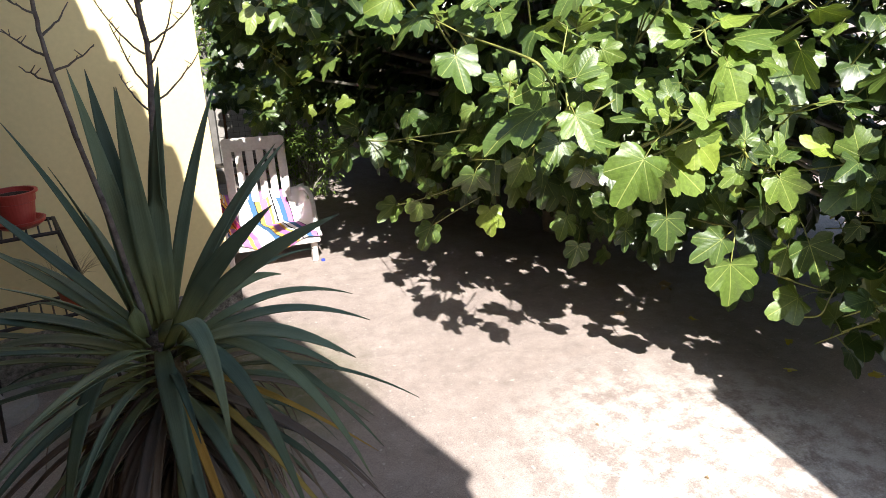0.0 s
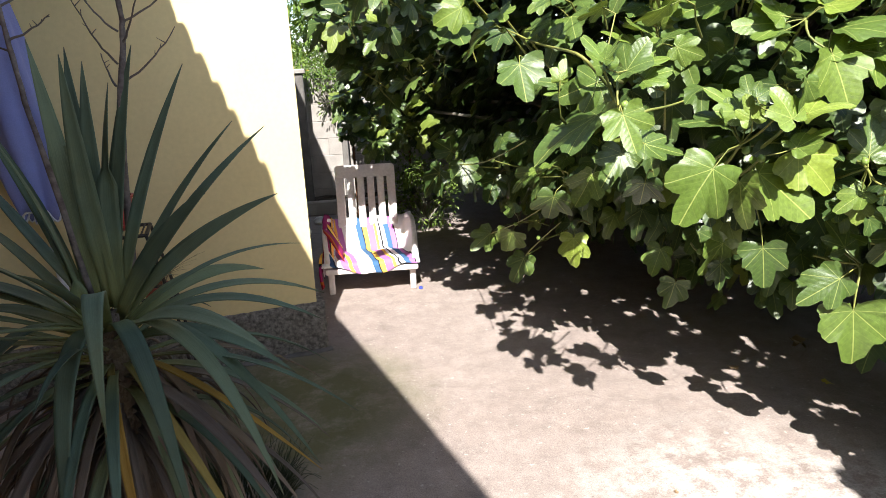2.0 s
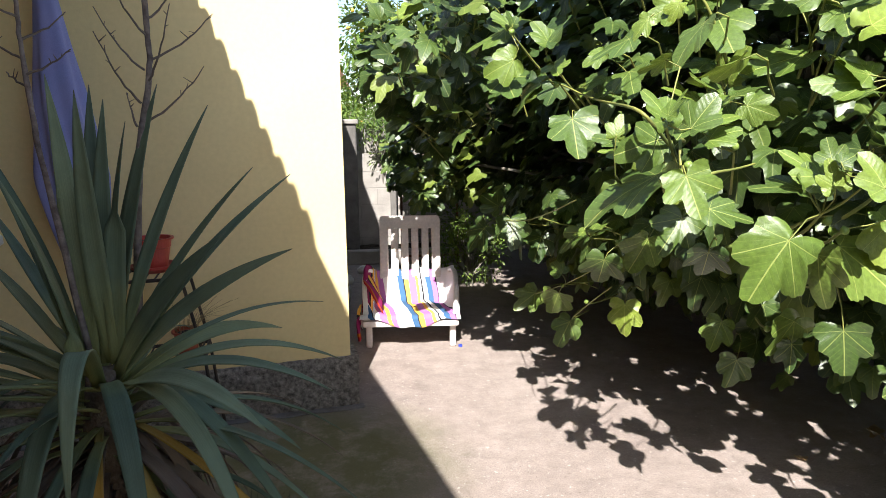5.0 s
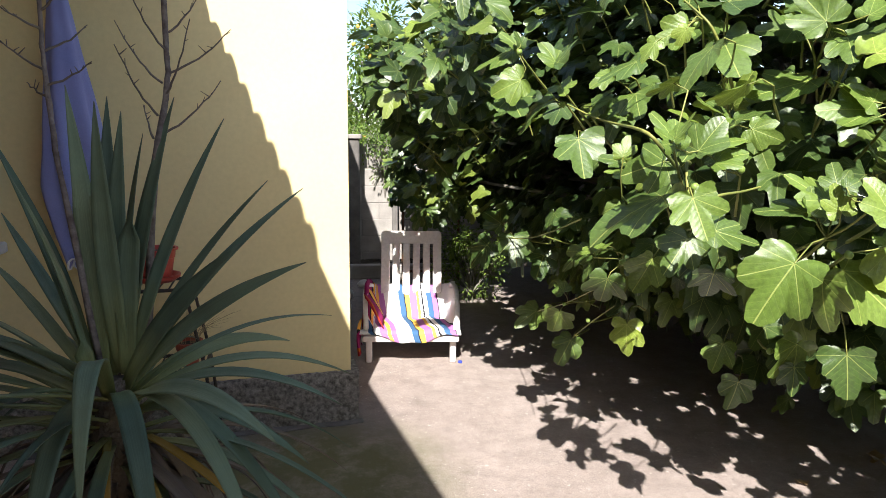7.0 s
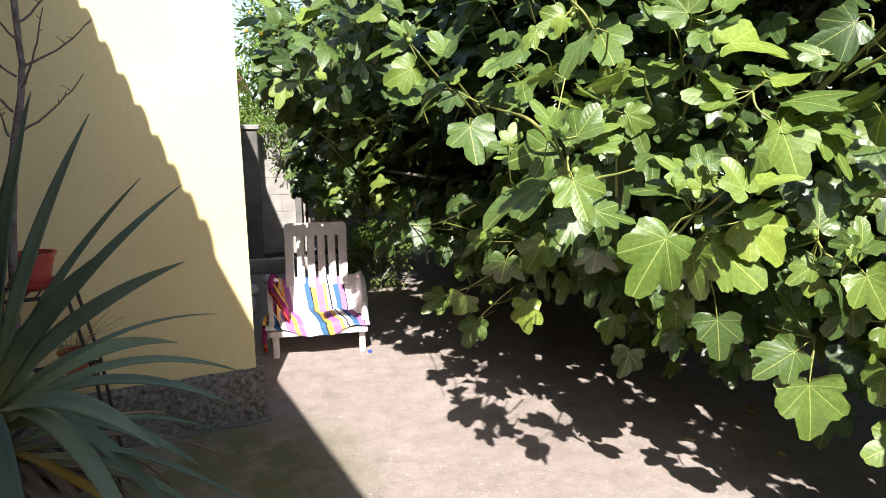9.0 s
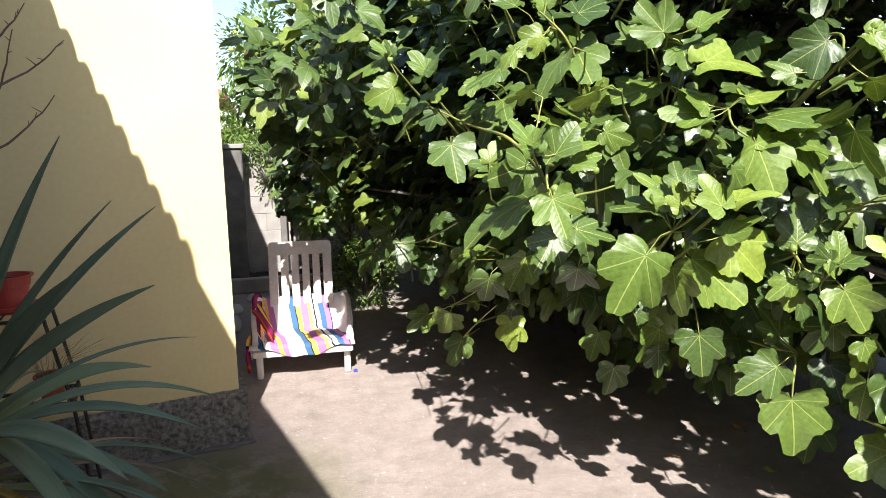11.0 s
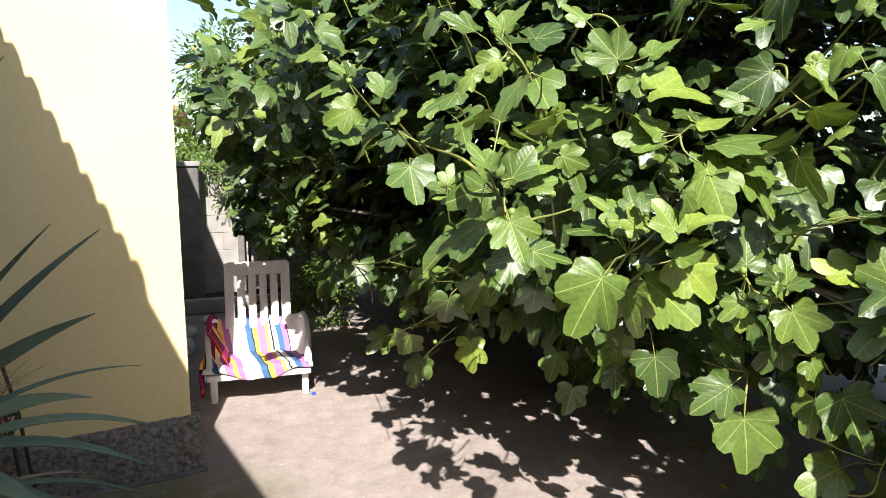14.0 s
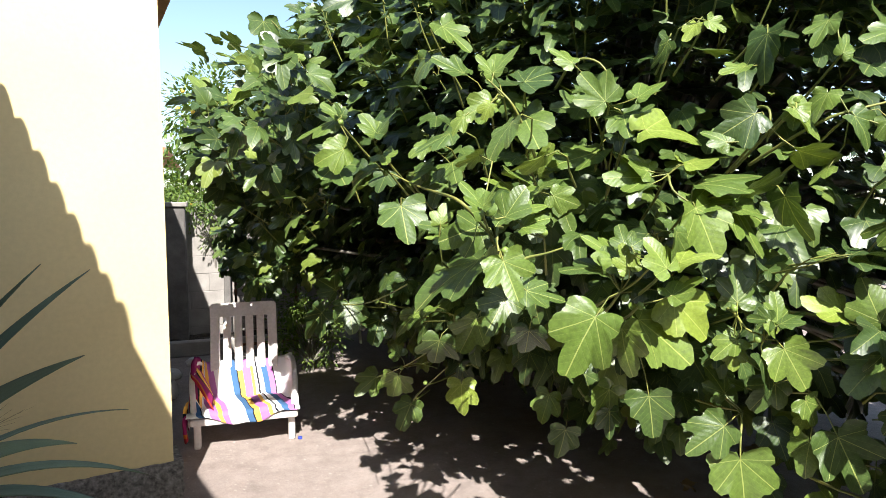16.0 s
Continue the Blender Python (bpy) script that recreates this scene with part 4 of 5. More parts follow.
leaves += outer
BLADES = [fig_blade(s, 3, 85, 0.35) for s in range(12)]
MASS = [fig_blade(s, 2, 57) for s in range(12)]
LOW = [fig_blade(20 + s, 2, 33) for s in range(3)]
LIT_YOUNG_AT = Vector((0.42, 2.15, 1.38))       # the brightest leaves, young shoots at the end of the middle bough
pieces, mass = [], [[] for _ in BLADES]
for k, (p, tip, face, size) in enumerate(leaves):
    m = facing(p, tip, face, size)
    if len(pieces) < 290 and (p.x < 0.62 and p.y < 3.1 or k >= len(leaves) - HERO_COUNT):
        leaf_tone = 0 if (p - LIT_YOUNG_AT).length < 0.62 and p.z > 1.25 or fig_rnd.random() < 0.22 else 1
        pieces.append((k % len(BLADES) + leaf_tone * len(BLADES), m))
    else:
        mass[k % len(BLADES)].append(m)
shared = []
for material in (FIG_LIT_YOUNG, FIG_SHADED_MATURE):
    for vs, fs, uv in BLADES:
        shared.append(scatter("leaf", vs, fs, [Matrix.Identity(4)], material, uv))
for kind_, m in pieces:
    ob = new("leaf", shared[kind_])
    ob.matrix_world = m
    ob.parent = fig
    ob.matrix_parent_inverse = fig.matrix_world.inverted()
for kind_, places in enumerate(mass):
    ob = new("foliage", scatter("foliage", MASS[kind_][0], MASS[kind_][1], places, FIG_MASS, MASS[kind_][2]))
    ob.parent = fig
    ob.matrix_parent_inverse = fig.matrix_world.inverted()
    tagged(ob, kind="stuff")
inner = [[] for _ in LOW]
for k in range(10000):
    th, ph = fig_rnd.uniform(0, 2 * math.pi), math.asin(fig_rnd.uniform(-0.9, 0.95))
    at, nrm = crown(th, ph, fig_rnd.uniform(0.45, 0.90))
    if at.z < underside(at) + (0.24 if at.y < 4.4 and at.x < 1.45 else 0.0) or at.z > topside(at) - 0.08 or hollow(at):
        continue
    inner[k % 3].append(facing(at, nrm + Vector((fig_rnd.uniform(-.6, .6), fig_rnd.uniform(-.6, .6), -0.7)), UP + nrm * 0.6 + Vector([fig_rnd.uniform(-.6, .6) for _ in range(3)]), fig_rnd.uniform(0.10, 0.17)))
for k in range(1500):
    at = Vector((fig_rnd.uniform(1.5, 3.9), fig_rnd.uniform(3.4, 7.2), fig_rnd.uniform(0.25, 1.35)))
    inner[k % 3].append(facing(at, Vector((fig_rnd.uniform(-.8, .8), fig_rnd.uniform(-.8, .8), -0.7)), UP + Vector([fig_rnd.uniform(-.7, .7) for _ in range(3)]), fig_rnd.uniform(0.10, 0.16)))
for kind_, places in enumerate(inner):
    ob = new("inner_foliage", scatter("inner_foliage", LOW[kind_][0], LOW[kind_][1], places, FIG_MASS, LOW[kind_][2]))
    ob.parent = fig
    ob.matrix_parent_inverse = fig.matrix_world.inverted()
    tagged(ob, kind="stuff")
g = bmesh.new()
for a, b, c, r0, r1 in stalks:
    tube(g, bend(a, b, c, 3), [r0, (r0 + r1) / 2, r1], 4, False)
for pts in stems:
    fine = [p.lerp(q, t) for p, q in zip(pts, pts[1:]) for t in (0, 0.34, 0.67)] + [pts[-1]]
    for _ in range(2):
        fine = fine[:1] + [(p + 2 * q + r) / 4 for p, q, r in zip(fine, fine[1:], fine[2:])] + fine[-1:]
    tube(g, fine, np.linspace(0.0055, 0.0026, len(fine)), 6, False)
ob = part("shoot_growth", g, SHOOT, fig, "thin green shoots and leaf stalks", True)
ob.matrix_parent_inverse = fig.matrix_world.inverted()
tagged(ob, kind="stuff")
g = bmesh.new()
for k in range(5):
    a = k * 1.3 + 0.4
    tube(g, bend((2.1 + 0.10 * math.cos(a), 4.6 + 0.10 * math.sin(a), -0.05), (2.1 + 0.25 * math.cos(a), 4.6 + 0.25 * math.sin(a), 0.6), (2.1 + 0.5 * math.cos(a), 4.6 + 0.5 * math.sin(a), 1.3), 8), np.linspace(0.085, 0.05, 8), 9)
ob = part("trunk", g, BARK, fig, "several grey smooth stems from one root", True)
ob.matrix_parent_inverse = fig.matrix_world.inverted()
g = bmesh.new()
for k in range(0, len(tips), 13):
    at, nrm = tips[k]
    a = math.atan2(at.y - 4.6, at.x - 2.1)
    root = Vector((2.1 + 0.4 * math.cos(a), 4.6 + 0.4 * math.sin(a), 1.0 + 0.3 * fig_rnd.random()))
    end = at - nrm * 0.2
    if end.x < 1.4 and end.y < 6.8:
        continue
    mid = (root + end) / 2 + Vector((0, 0, 0.25)) + Vector([fig_rnd.uniform(-.4, .4) for _ in range(3)])
    tube(g, bend(root, mid, end, 7), np.linspace(0.028, 0.007, 7), 5, False)
ob = part("branchwork", g, BARK, fig, "grey branching limbs", True)
tagged(ob, kind="stuff")
ob.matrix_parent_inverse = fig.matrix_world.inverted()
g = bmesh.new()
lathe(g, [(0.001, -0.019), (0.011, -0.016), (0.017, -0.005), (0.016, 0.005), (0.008, 0.016), (0.003, 0.022)], 10)
fruit_mesh = finish(g, "fig_fruit", FIG, True)
for p in figs[:60]:
    ob = new("fig_fruit", fruit_mesh)
    ob.matrix_world = Matrix.Translation(p) @ pose(0, 0, 0, fig_rnd.uniform(-50, 50), fig_rnd.uniform(-50, 50), 0) @ Matrix.Diagonal((0.65, 0.65, 0.65, 1))
    ob.parent = fig
    ob.matrix_parent_inverse = fig.matrix_world.inverted()


# ---- trees and shrubs behind ----
OVAL = ([(0, 0, 0), (0.3, 0.2, 0.03), (0.7, 0.17, 0.01), (1, 0, -0.08), (0.7, -0.17, 0.01), (0.3, -0.2, 0.03)], [(0, 1, 5), (1, 2, 5), (2, 4, 5), (2, 3, 4)])


def leafy(name, at, mid, radii, count, size, material, label, category, trunk_r, seed, fruit=0):
    rnd = random.Random(seed)
    tree = thing(name, pose(*at), label, category)
    at, mid = Vector(at), Vector(mid)
    g = bmesh.new()
    places, ends = [], []
    for k in range(26):
        d = Vector((rnd.gauss(0, 1), rnd.gauss(0, 1), rnd.gauss(0.2, 1))).normalized()
        ends.append(mid + Vector((d.x * radii[0], d.y * radii[1], d.z * radii[2])) * rnd.uniform(0.5, 0.95) - at)
    root = mid - at - Vector((0, 0, radii[2] * 0.9))
    root.z = max(root.z, 0.08)
    tube(g, bend((0, 0, -0.03), root * 0.5 + Vector((0.03, 0.02, 0)), root, 6), np.linspace(trunk_r, trunk_r * 0.7, 6), 8)
    for e in ends:
        tube(g, bend(root - Vector((0, 0, 0.02)), (root + e) / 2 + Vector((0, 0, 0.15 * radii[2])), e, 6), np.linspace(trunk_r * 0.5, trunk_r * 0.1, 6), 5)
    part("trunk", g, BARK, tree, "", True)
    for k in range(count):
        c = rnd.choice(ends)
        d = Vector((rnd.gauss(0, 1), rnd.gauss(0, 1), rnd.gauss(0, 1))).normalized()
        p = c + Vector((d.x * radii[0], d.y * radii[1], d.z * radii[2])) * rnd.random() ** 0.5 * 0.42
        p.z = max(p.z, 0.06)
        places.append(facing(p, d + Vector((0, 0, -0.4)), UP + d * 0.7 + Vector([rnd.uniform(-.5, .5) for _ in range(3)]), size * rnd.uniform(0.7, 1.25)))
    ob = new("crown", scatter("crown", *OVAL, places, material))
    ob.parent = tree
    g = bmesh.new()
    for k in range(fruit):
        c = rnd.choice(ends)
        p = c + Vector((rnd.uniform(-.2, .2), rnd.uniform(-.3, 0), rnd.uniform(-.2, .2)))
        f = new("fruit", FRUIT)
        f.parent = tree
        f.matrix_basis = pose(*p)
    g.free()
    return tree


g = bmesh.new()
bmesh.ops.create_icosphere(g, subdivisions=2, radius=0.035)
FRUIT = finish(g, "fruit", ORANGE, True)
leafy("citrus_tree", (0.1, 11.2, 0), (-0.2, 11.2, 2.15), (1.35, 1.0, 1.45), 11000, 0.10, CITRUS, "citrus tree with small glossy leaves and a few yellow fruits", "tree", 0.07, 3, 40)
leafy("shrub", (-1.3, 9.3, 0), (-1.0, 9.3, 1.35), (0.9, 0.5, 0.55), 3000, 0.06, SHRUB, "bright green shrub behind the block wall", "shrub", 0.03, 5)
leafy("shrub", (0.42, 6.5, 0), (0.42, 6.5, 0.40), (0.38, 0.35, 0.38), 2600, 0.04, SHRUB, "small-leaved green shrub behind the chair", "shrub", 0.02, 7)
leafy("shrub", (-0.35, 8.45, 0), (-0.38, 8.12, 1.42), (0.36, 0.26, 0.32), 1300, 0.045, CITRUS, "climbing greenery over the wall's top", "shrub", 0.012, 9)

nb = thing("neighbour_house", pose(-2.9, 14.0, 0), "neighbouring house with a brown tiled roof", "house")
g = bmesh.new()
block(g, -3, 1.2, 0, 5, 0, 3.0)
part("wall", g, BLOCKS, nb)
g = bmesh.new()
block(g, -3.4, 1.9, -0.6, 5.4, 3.0, 3.12, 0.02)
bmesh.ops.rotate(g, verts=g.verts, cent=(0, 0, 3), matrix=Matrix.Rotation(radians(14), 3, "Y"))
part("roof", g, TILE, nb)


# ---- the garden chair and its towel ----
chair = thing("garden_chair", pose(-0.257, 4.88, 0, 0, 0, -3.6), "low white-painted wooden slatted garden chair, partly in sun", "chair")
# seat falls backwards; x across, y to the back
W2 = 0.315


def seat_z(y):
    return 0.225 - 0.10 * y


g = bmesh.new()
block(g, -W2 - 0.015, W2 + 0.015, -0.085, -0.005, 0.170, 0.215, 0.012, seg=2)
part("front_rail", g, WHITE_WOOD, chair)
for k in range(5):
    g = bmesh.new()
    y = 0.0 + k * 0.085
    block(g, -W2 + 0.03, W2 - 0.03, y, y + 0.075, seat_z(y) - 0.02, seat_z(y), 0.006)
    part("seat_slat", g, WHITE_WOOD, chair)
for sx in (-1, 1):
    g = bmesh.new()
    block(g, -0.021, 0.021, -0.035, 0.035, 0, 0.172, 0.008)
    for v in g.verts:
        v.co.y += (v.co.z - 0.17) * -0.08
        v.co.x += sx * (W2 - 0.022)
    part("front_leg", g, WHITE_WOOD, chair)
    g = bmesh.new()
    block(g, -0.016, 0.016, 0, 0.05, 0, 0.40, 0.006, Matrix.Translation((sx * (W2 - 0.04), 0.62, 0)) @ Matrix.Rotation(radians(14), 4, "X"))
    part("back_leg", g, WHITE_WOOD, chair)
    g = bmesh.new()
    # the armrest: a broad board that bends down from the back to the front rail
    prev = None
    line = bend((0, 0.50, 0.43), (0, 0.06, 0.60), (0, -0.05, 0.20), 13)
    for i, p in enumerate(line):
        d = (line[min(i + 1, 12)] - line[max(i - 1, 0)]).normalized()
        nrm = Vector((0, -d.z, d.y))
        w = 0.017
        x = sx * (W2 - 0.012 + 0.02 * math.sin(i / 12 * math.pi))
        ring = [g.verts.new((x + a * w, p.y + nrm.y * b * 0.011, p.z + nrm.z * b * 0.011)) for a, b in ((-1, -.6), (-.9, -1), (.9, -1), (1, -.6), (1, .6), (.9, 1), (-.9, 1), (-1, .6))]
        if prev:
            for k in range(8):
                g.faces.new((prev[k], prev[(k + 1) % 8], ring[(k + 1) % 8], ring[k]))
        else:
            g.faces.new(ring)
        prev = ring
    g.faces.new(prev)
    part("armrest", g, WHITE_WOOD, chair, "curved white armrest", True)
    g = bmesh.new()
    block(g, sx * (W2 - 0.04) - 0.012, sx * (W2 - 0.04) + 0.012, -0.02, 0.62, 0.15, 0.195, 0.004)
    part("side_rail", g, WHITE_WOOD, chair)
BACK = Matrix.Translation((0, 0.44, 0.17)) @ Matrix.Rotation(radians(-18), 4, "X")
BW = 0.235
edges = np.linspace(-BW, BW, 7)
for k in range(6):
    g = bmesh.new()
    block(g, edges[k] + 0.011 * (k > 0), edges[k + 1] - 0.011 * (k < 5), -0.009, 0.009, 0, 0.603, 0.005, BACK)
    part("back_slat", g, WHITE_WOOD, chair)
g = bmesh.new()
outline = [(-BW, 0.60), (BW, 0.60)] + [(BW - 0.03 + 0.03 * math.cos(t), 0.67 + 0.03 * math.sin(t)) for t in np.linspace(0, math.pi / 2, 5)] + [(-BW + 0.03 - 0.03 * math.sin(t), 0.67 + 0.03 * math.cos(t)) for t in np.linspace(0, math.pi / 2, 5)]
fr, bk = [g.verts.new((x, -0.0095, z)) for x, z in outline], [g.verts.new((x, 0.0095, z)) for x, z in outline]
g.faces.new(fr)
g.faces.new(bk[::-1])
for k in range(len(outline)):
    g.faces.new((fr[k], bk[k], bk[(k + 1) % len(outline)], fr[(k + 1) % len(outline)]))
g.transform(BACK)
part("top_rail", g, WHITE_WOOD, chair)
g = bmesh.new()
block(g, -BW, BW, 0.0115, 0.03, 0.05, 0.10, 0.004, BACK)
part("back_brace", g, WHITE_WOOD, chair)

n = Nodes("striped_towel")
uv = n.add("ShaderNodeUVMap", uv_map="cloth").outputs[0]
sp = n.add("ShaderNodeSeparateXYZ")
n.link(uv, sp.inputs[0])
# RED, ORG and MAG are darkened: the flap's shade is in their colour
WHT, PUR, YEL, BLU, BLK, RED, ORG, MAG = (.82, .80, .79), (.43, .16, .41), (.82, .46, .09), (.055, .125, .25), (.02, .02, .025), (.34, .02, .03), (.50, .12, .02), (.28, .02, .11)
stripes = [(0, WHT), (.08, BLU), (.122, BLK), (.136, WHT), (.194, PUR), (.28, YEL), (.33, PUR), (.384, WHT), (.54, BLU), (.596, BLK), (.610, YEL), (.66, PUR),
           (.741, YEL), (.775, WHT), (.808, BLK), (.820, WHT), (.87, BLU), (.93, PUR), (.99, BLK), (1.0, WHT)]
bands = [(0, RED), (.02, ORG), (.035, MAG), (.085, BLK), (.095, YEL), (.118, MAG)] + [(.13 + .68 * p, c) for p, c in stripes]
wob = n.math("MULTIPLY", n.math("SUBTRACT", n.noise(30, 2), 0.5), 0.010)
col = n.ramp(n.math("ADD", sp.outputs[0], wob), bands, True)
n.bump(n.noise(420, 2), 0.5, 0.002)
TOWEL = n.done(col, 0.95, 0, 0.1)

# the cloth lies on the backrest's foot, the seat, the armrests, and hangs over the front
g = bmesh.new()
layer = g.loops.layers.uv.new("cloth")
NU, NV = 72, 46
grid = []
for j in range(NV + 1):
    v = j / NV                                # 0 at the back, 1 at the front hem
    row = []
    for i in range(NU + 1):
        u = i / NU
        x = -0.36 + 0.70 * u
        if v < 0.24:
            k = v / 0.24
            y, z = 0.535 - 0.115 * k, 0.425 - 0.19 * k
        elif v < 0.86:
            k = (v - 0.24) / 0.62
            y, z = 0.42 - 0.495 * k, seat_z(0.42 - 0.495 * k) + 0.012 + 0.02 * (1 - k) * math.sin(math.pi * k)
        else:
            k = (v - 0.86) / 0.14
            sag = max(0.0, 1 - ((u - 0.52) / 0.34) ** 2)
            y, z = -0.095 - 0.004 * k, 0.232 - (0.012 + 0.062 * sag) * k
        # up over the armrests at both sides
        edge = max(0.0, abs(x + 0.0) - (0.262 if x < 0 else 0.272)) / 0.09
        if edge > 0 and v < 0.80:
            arm = 0.45 + 0.05 * math.sin(min(1, max(0, (0.5 - y) / 0.5)) * math.pi) - max(0, 0.16 - y) * 0.95
            lift = min(1.0, edge * 1.6)
            z = z + (max(arm + 0.018, z) - z) * lift * lift * (3 - 2 * lift) * (1.0 if x < 0 else 0.55)
            if x < 0 and edge > 0.75:
                z -= (edge - 0.75) * 0.55
                x = x + (edge - 0.75) * 0.05
        fold = 0.007 * math.sin(u * 23 + v * 5) * math.sin(v * 9 + u * 3) + 0.012 * noise.noise(Vector((u * 6, v * 5, 2)))
        row.append(g.verts.new((x + 0.012 * noise.noise(Vector((u * 3, v * 4, 9))), y, z + fold + 0.012)))
    grid.append(row)
for j in range(NV):
    for i in range(NU):
        f = g.faces.new((grid[j][i], grid[j][i + 1], grid[j + 1][i + 1], grid[j + 1][i]))
        for lp, (a, b) in zip(f.loops, ((i, j), (i + 1, j), (i + 1, j + 1), (i, j + 1))):
            over = a / NU < 0.13 and b / NV < 0.74
            lp[layer].uv = (0.9 * a / NU if over else 0.13 + 0.68 * max(0, 1.06 * a / NU - 0.045 + 0.22 * (1 - b / NV)), b / NV)
towel = single("beach_towel", g, TOWEL, "brightly striped cotton towel draped over the chair seat", "towel", smooth=True, m=pose(-0.257, 4.88, 0, 0, 0, -3.6))
sol = towel.modifiers.new("thickness", "SOLIDIFY")
sol.thickness = 0.004
g = bmesh.new()
layer = g.loops.layers.uv.new("cloth")
rows = []
for j in range(15):
    k = j / 14
    rows.append([g.verts.new((-0.352 - 0.012 * math.sin(k * 3) + 0.008 * math.sin(i * 1.3 + k * 4), 0.05 - 0.13 * (i / 8) - 0.05 * k, 0.30 - 0.22 * k + 0.01 * math.sin(i))) for i in range(9)])
for j in range(14):
    for i in range(8):
        f = g.faces.new((rows[j][i], rows[j][i + 1], rows[j + 1][i + 1], rows[j + 1][i]))
        for lp, (a, b) in zip(f.loops, ((i, j), (i + 1, j), (i + 1, j + 1), (i, j + 1))):
            lp[layer].uv = (0.12 - b / 14 * 0.11, a / 9)
tail = part("hanging_corner", g, TOWEL, towel, "", True)
sol = tail.modifiers.new("thickness", "SOLIDIFY")
sol.thickness = 0.004

# the flap that falls inwards from the armrest
g = bmesh.new()
layer = g.loops.layers.uv.new("cloth")
rows = []
for j in range(15):
    k = j / 14
    rows.append([g.verts.new((-0.325 + 0.115 * k + 0.025 * (i / 8) * k + 0.006 * math.sin(i + 5 * k), 0.24 - 0.22 * (i / 8) - 0.06 * k, 0.492 - 0.215 * k * (0.75 + 0.25 * i / 8) - 0.03 * (i / 8) + 0.02 * math.sin(math.pi * k))) for i in range(9)])
for j in range(14):
    for i in range(8):
        f = g.faces.new((rows[j][i], rows[j][i + 1], rows[j + 1][i + 1], rows[j + 1][i]))
        for lp, (a, b) in zip(f.loops, ((i, j), (i + 1, j), (i + 1, j + 1), (i, j + 1))):
            lp[layer].uv = (0.005 + 0.118 * (1 - a / 8) + 0.012 * b / 14, b / 14)
flap = part("turned_flap", g, TOWEL, towel, "", True)
sol = flap.modifiers.new("thickness", "SOLIDIFY")
sol.thickness = 0.004

# ---- the folded parasol against the wall ----
para = thing("parasol", HOUSE @ pose(-1.225, -0.17, 0, -2, 0, 0), "folded blue canvas parasol on a white pole, leaning on the wall", "parasol")
g = bmesh.new()
tube(g, [(0.05, 0, 0.02), (0.03, 0, 1.2), (-0.03, 0, 2.3)], 0.019, 12)
part("pole", g, WHITE_PAINT, para, "white metal pole")
g = bmesh.new()
rings = []
for j in range(34):
    k = j / 33
    z = 2.18 - 1.20 * k
    r = 0.025 + 0.125 * k ** 0.8 - 0.085 * max(0, (k - 0.72) / 0.28) ** 1.3
    ring = []
    for i in range(64):
        a = i / 64 * 2 * math.pi
        rr = r * (1 + 0.30 * k * math.sin(a * 6 + 0.8 * math.sin(k * 5)) + 0.05 * noise.noise(Vector((math.cos(a) * 2, math.sin(a) * 2, k * 6))))
        drop = 0.05 * max(0, math.sin(a * 6)) * max(0, k - 0.85) / 0.15
        ring.append(g.verts.new((rr * math.cos(a) * 1.05 - 0.03 + 0.05 * k, rr * math.sin(a) * 0.62, z - drop)))
    rings.append(ring)
for a, b in zip(rings, rings[1:]):
    for k in range(64):
        g.faces.new((a[k], a[(k + 1) % 64], b[(k + 1) % 64], b[k]))
hem = [v.co.copy() for v in rings[-1]]
canopy = part("canopy", g, BLUE_CLOTH, para, "faded blue folded canvas", True)
canopy.modifiers.new("thickness", "SOLIDIFY").thickness = 0.003
g = bmesh.new()
tube(g, hem + hem[:1], 0.005, 5, False)
part("piping", g, WHITE_TRIM, canopy, "white hem piping", True)
g = bmesh.new()
tube(g, [(-0.03, 0, 2.16), (-0.031, 0, 2.23)], 0.034, 12)
part("collar", g, WHITE_TRIM, para)
g = bmesh.new()
lathe(g, [(0.17, 0), (0.17, 0.05), (0.05, 0.07), (0.03, 0.13), (0.024, 0.13)], 24, pose(0.05, 0, 0))
part("base", g, BLOCKS, para, "round concrete base")

# ---- plant stand and pots ----
stand = thing("plant_stand", HOUSE @ pose(-0.90, -0.30, 0), "dark metal plant stand with two shelves by the wall", "plant stand")
for z, w, n_bars in ((0.875, 0.13, 6), (0.50, 0.20, 9)):
    g = bmesh.new()
    for a, b in (((-w, -0.12), (w, -0.12)), ((-w, 0.12), (w, 0.12)), ((-w, -0.12), (-w, 0.12)), ((w, -0.12), (w, 0.12))):
        tube(g, [(*a, z), (*b, z)], 0.009, 6)
    for k in range(n_bars):
        x = -w + 2 * w * (k + 0.5) / n_bars
        tube(g, [(x, -0.12, z + 0.003), (x, 0.12, z + 0.003)], 0.004, 5)
    part("shelf", g, IRON, stand)
for sx in (-1, 1):
    for sy in (-1, 1):
        g = bmesh.new()
        tube(g, [(sx * 0.13, sy * 0.12, 0.875), (sx * 0.20, sy * 0.125, 0.5), (sx * 0.245, sy * 0.13, 0)], 0.0075, 8)
        part("leg", g, IRON, stand)


def plant_pot(name, at, r, h, material, label, rim=0.012):
    pot = thing(name, HOUSE @ pose(*at), label, "plant pot")
    g = bmesh.new()
    lathe(g, [(r * 0.68, 0), (r * 0.86, h * 0.66), (r * 0.9, h * 0.68), (r * 0.95, h * 0.93), (r + rim * 0.5, h * 0.94), (r + rim * 0.5, h), (r * 0.93, h), (r * 0.90, h * 0.86), (0.01, h * 0.85)], 36)
    part("pot", g, material, pot, "", False)
    g = bmesh.new()
    lathe(g, [(r * 0.89, h * 0.855), (r * 0.6, h * 0.875), (0.01, h * 0.88)], 24)
    part("soil", g, SOIL, pot)
    return pot


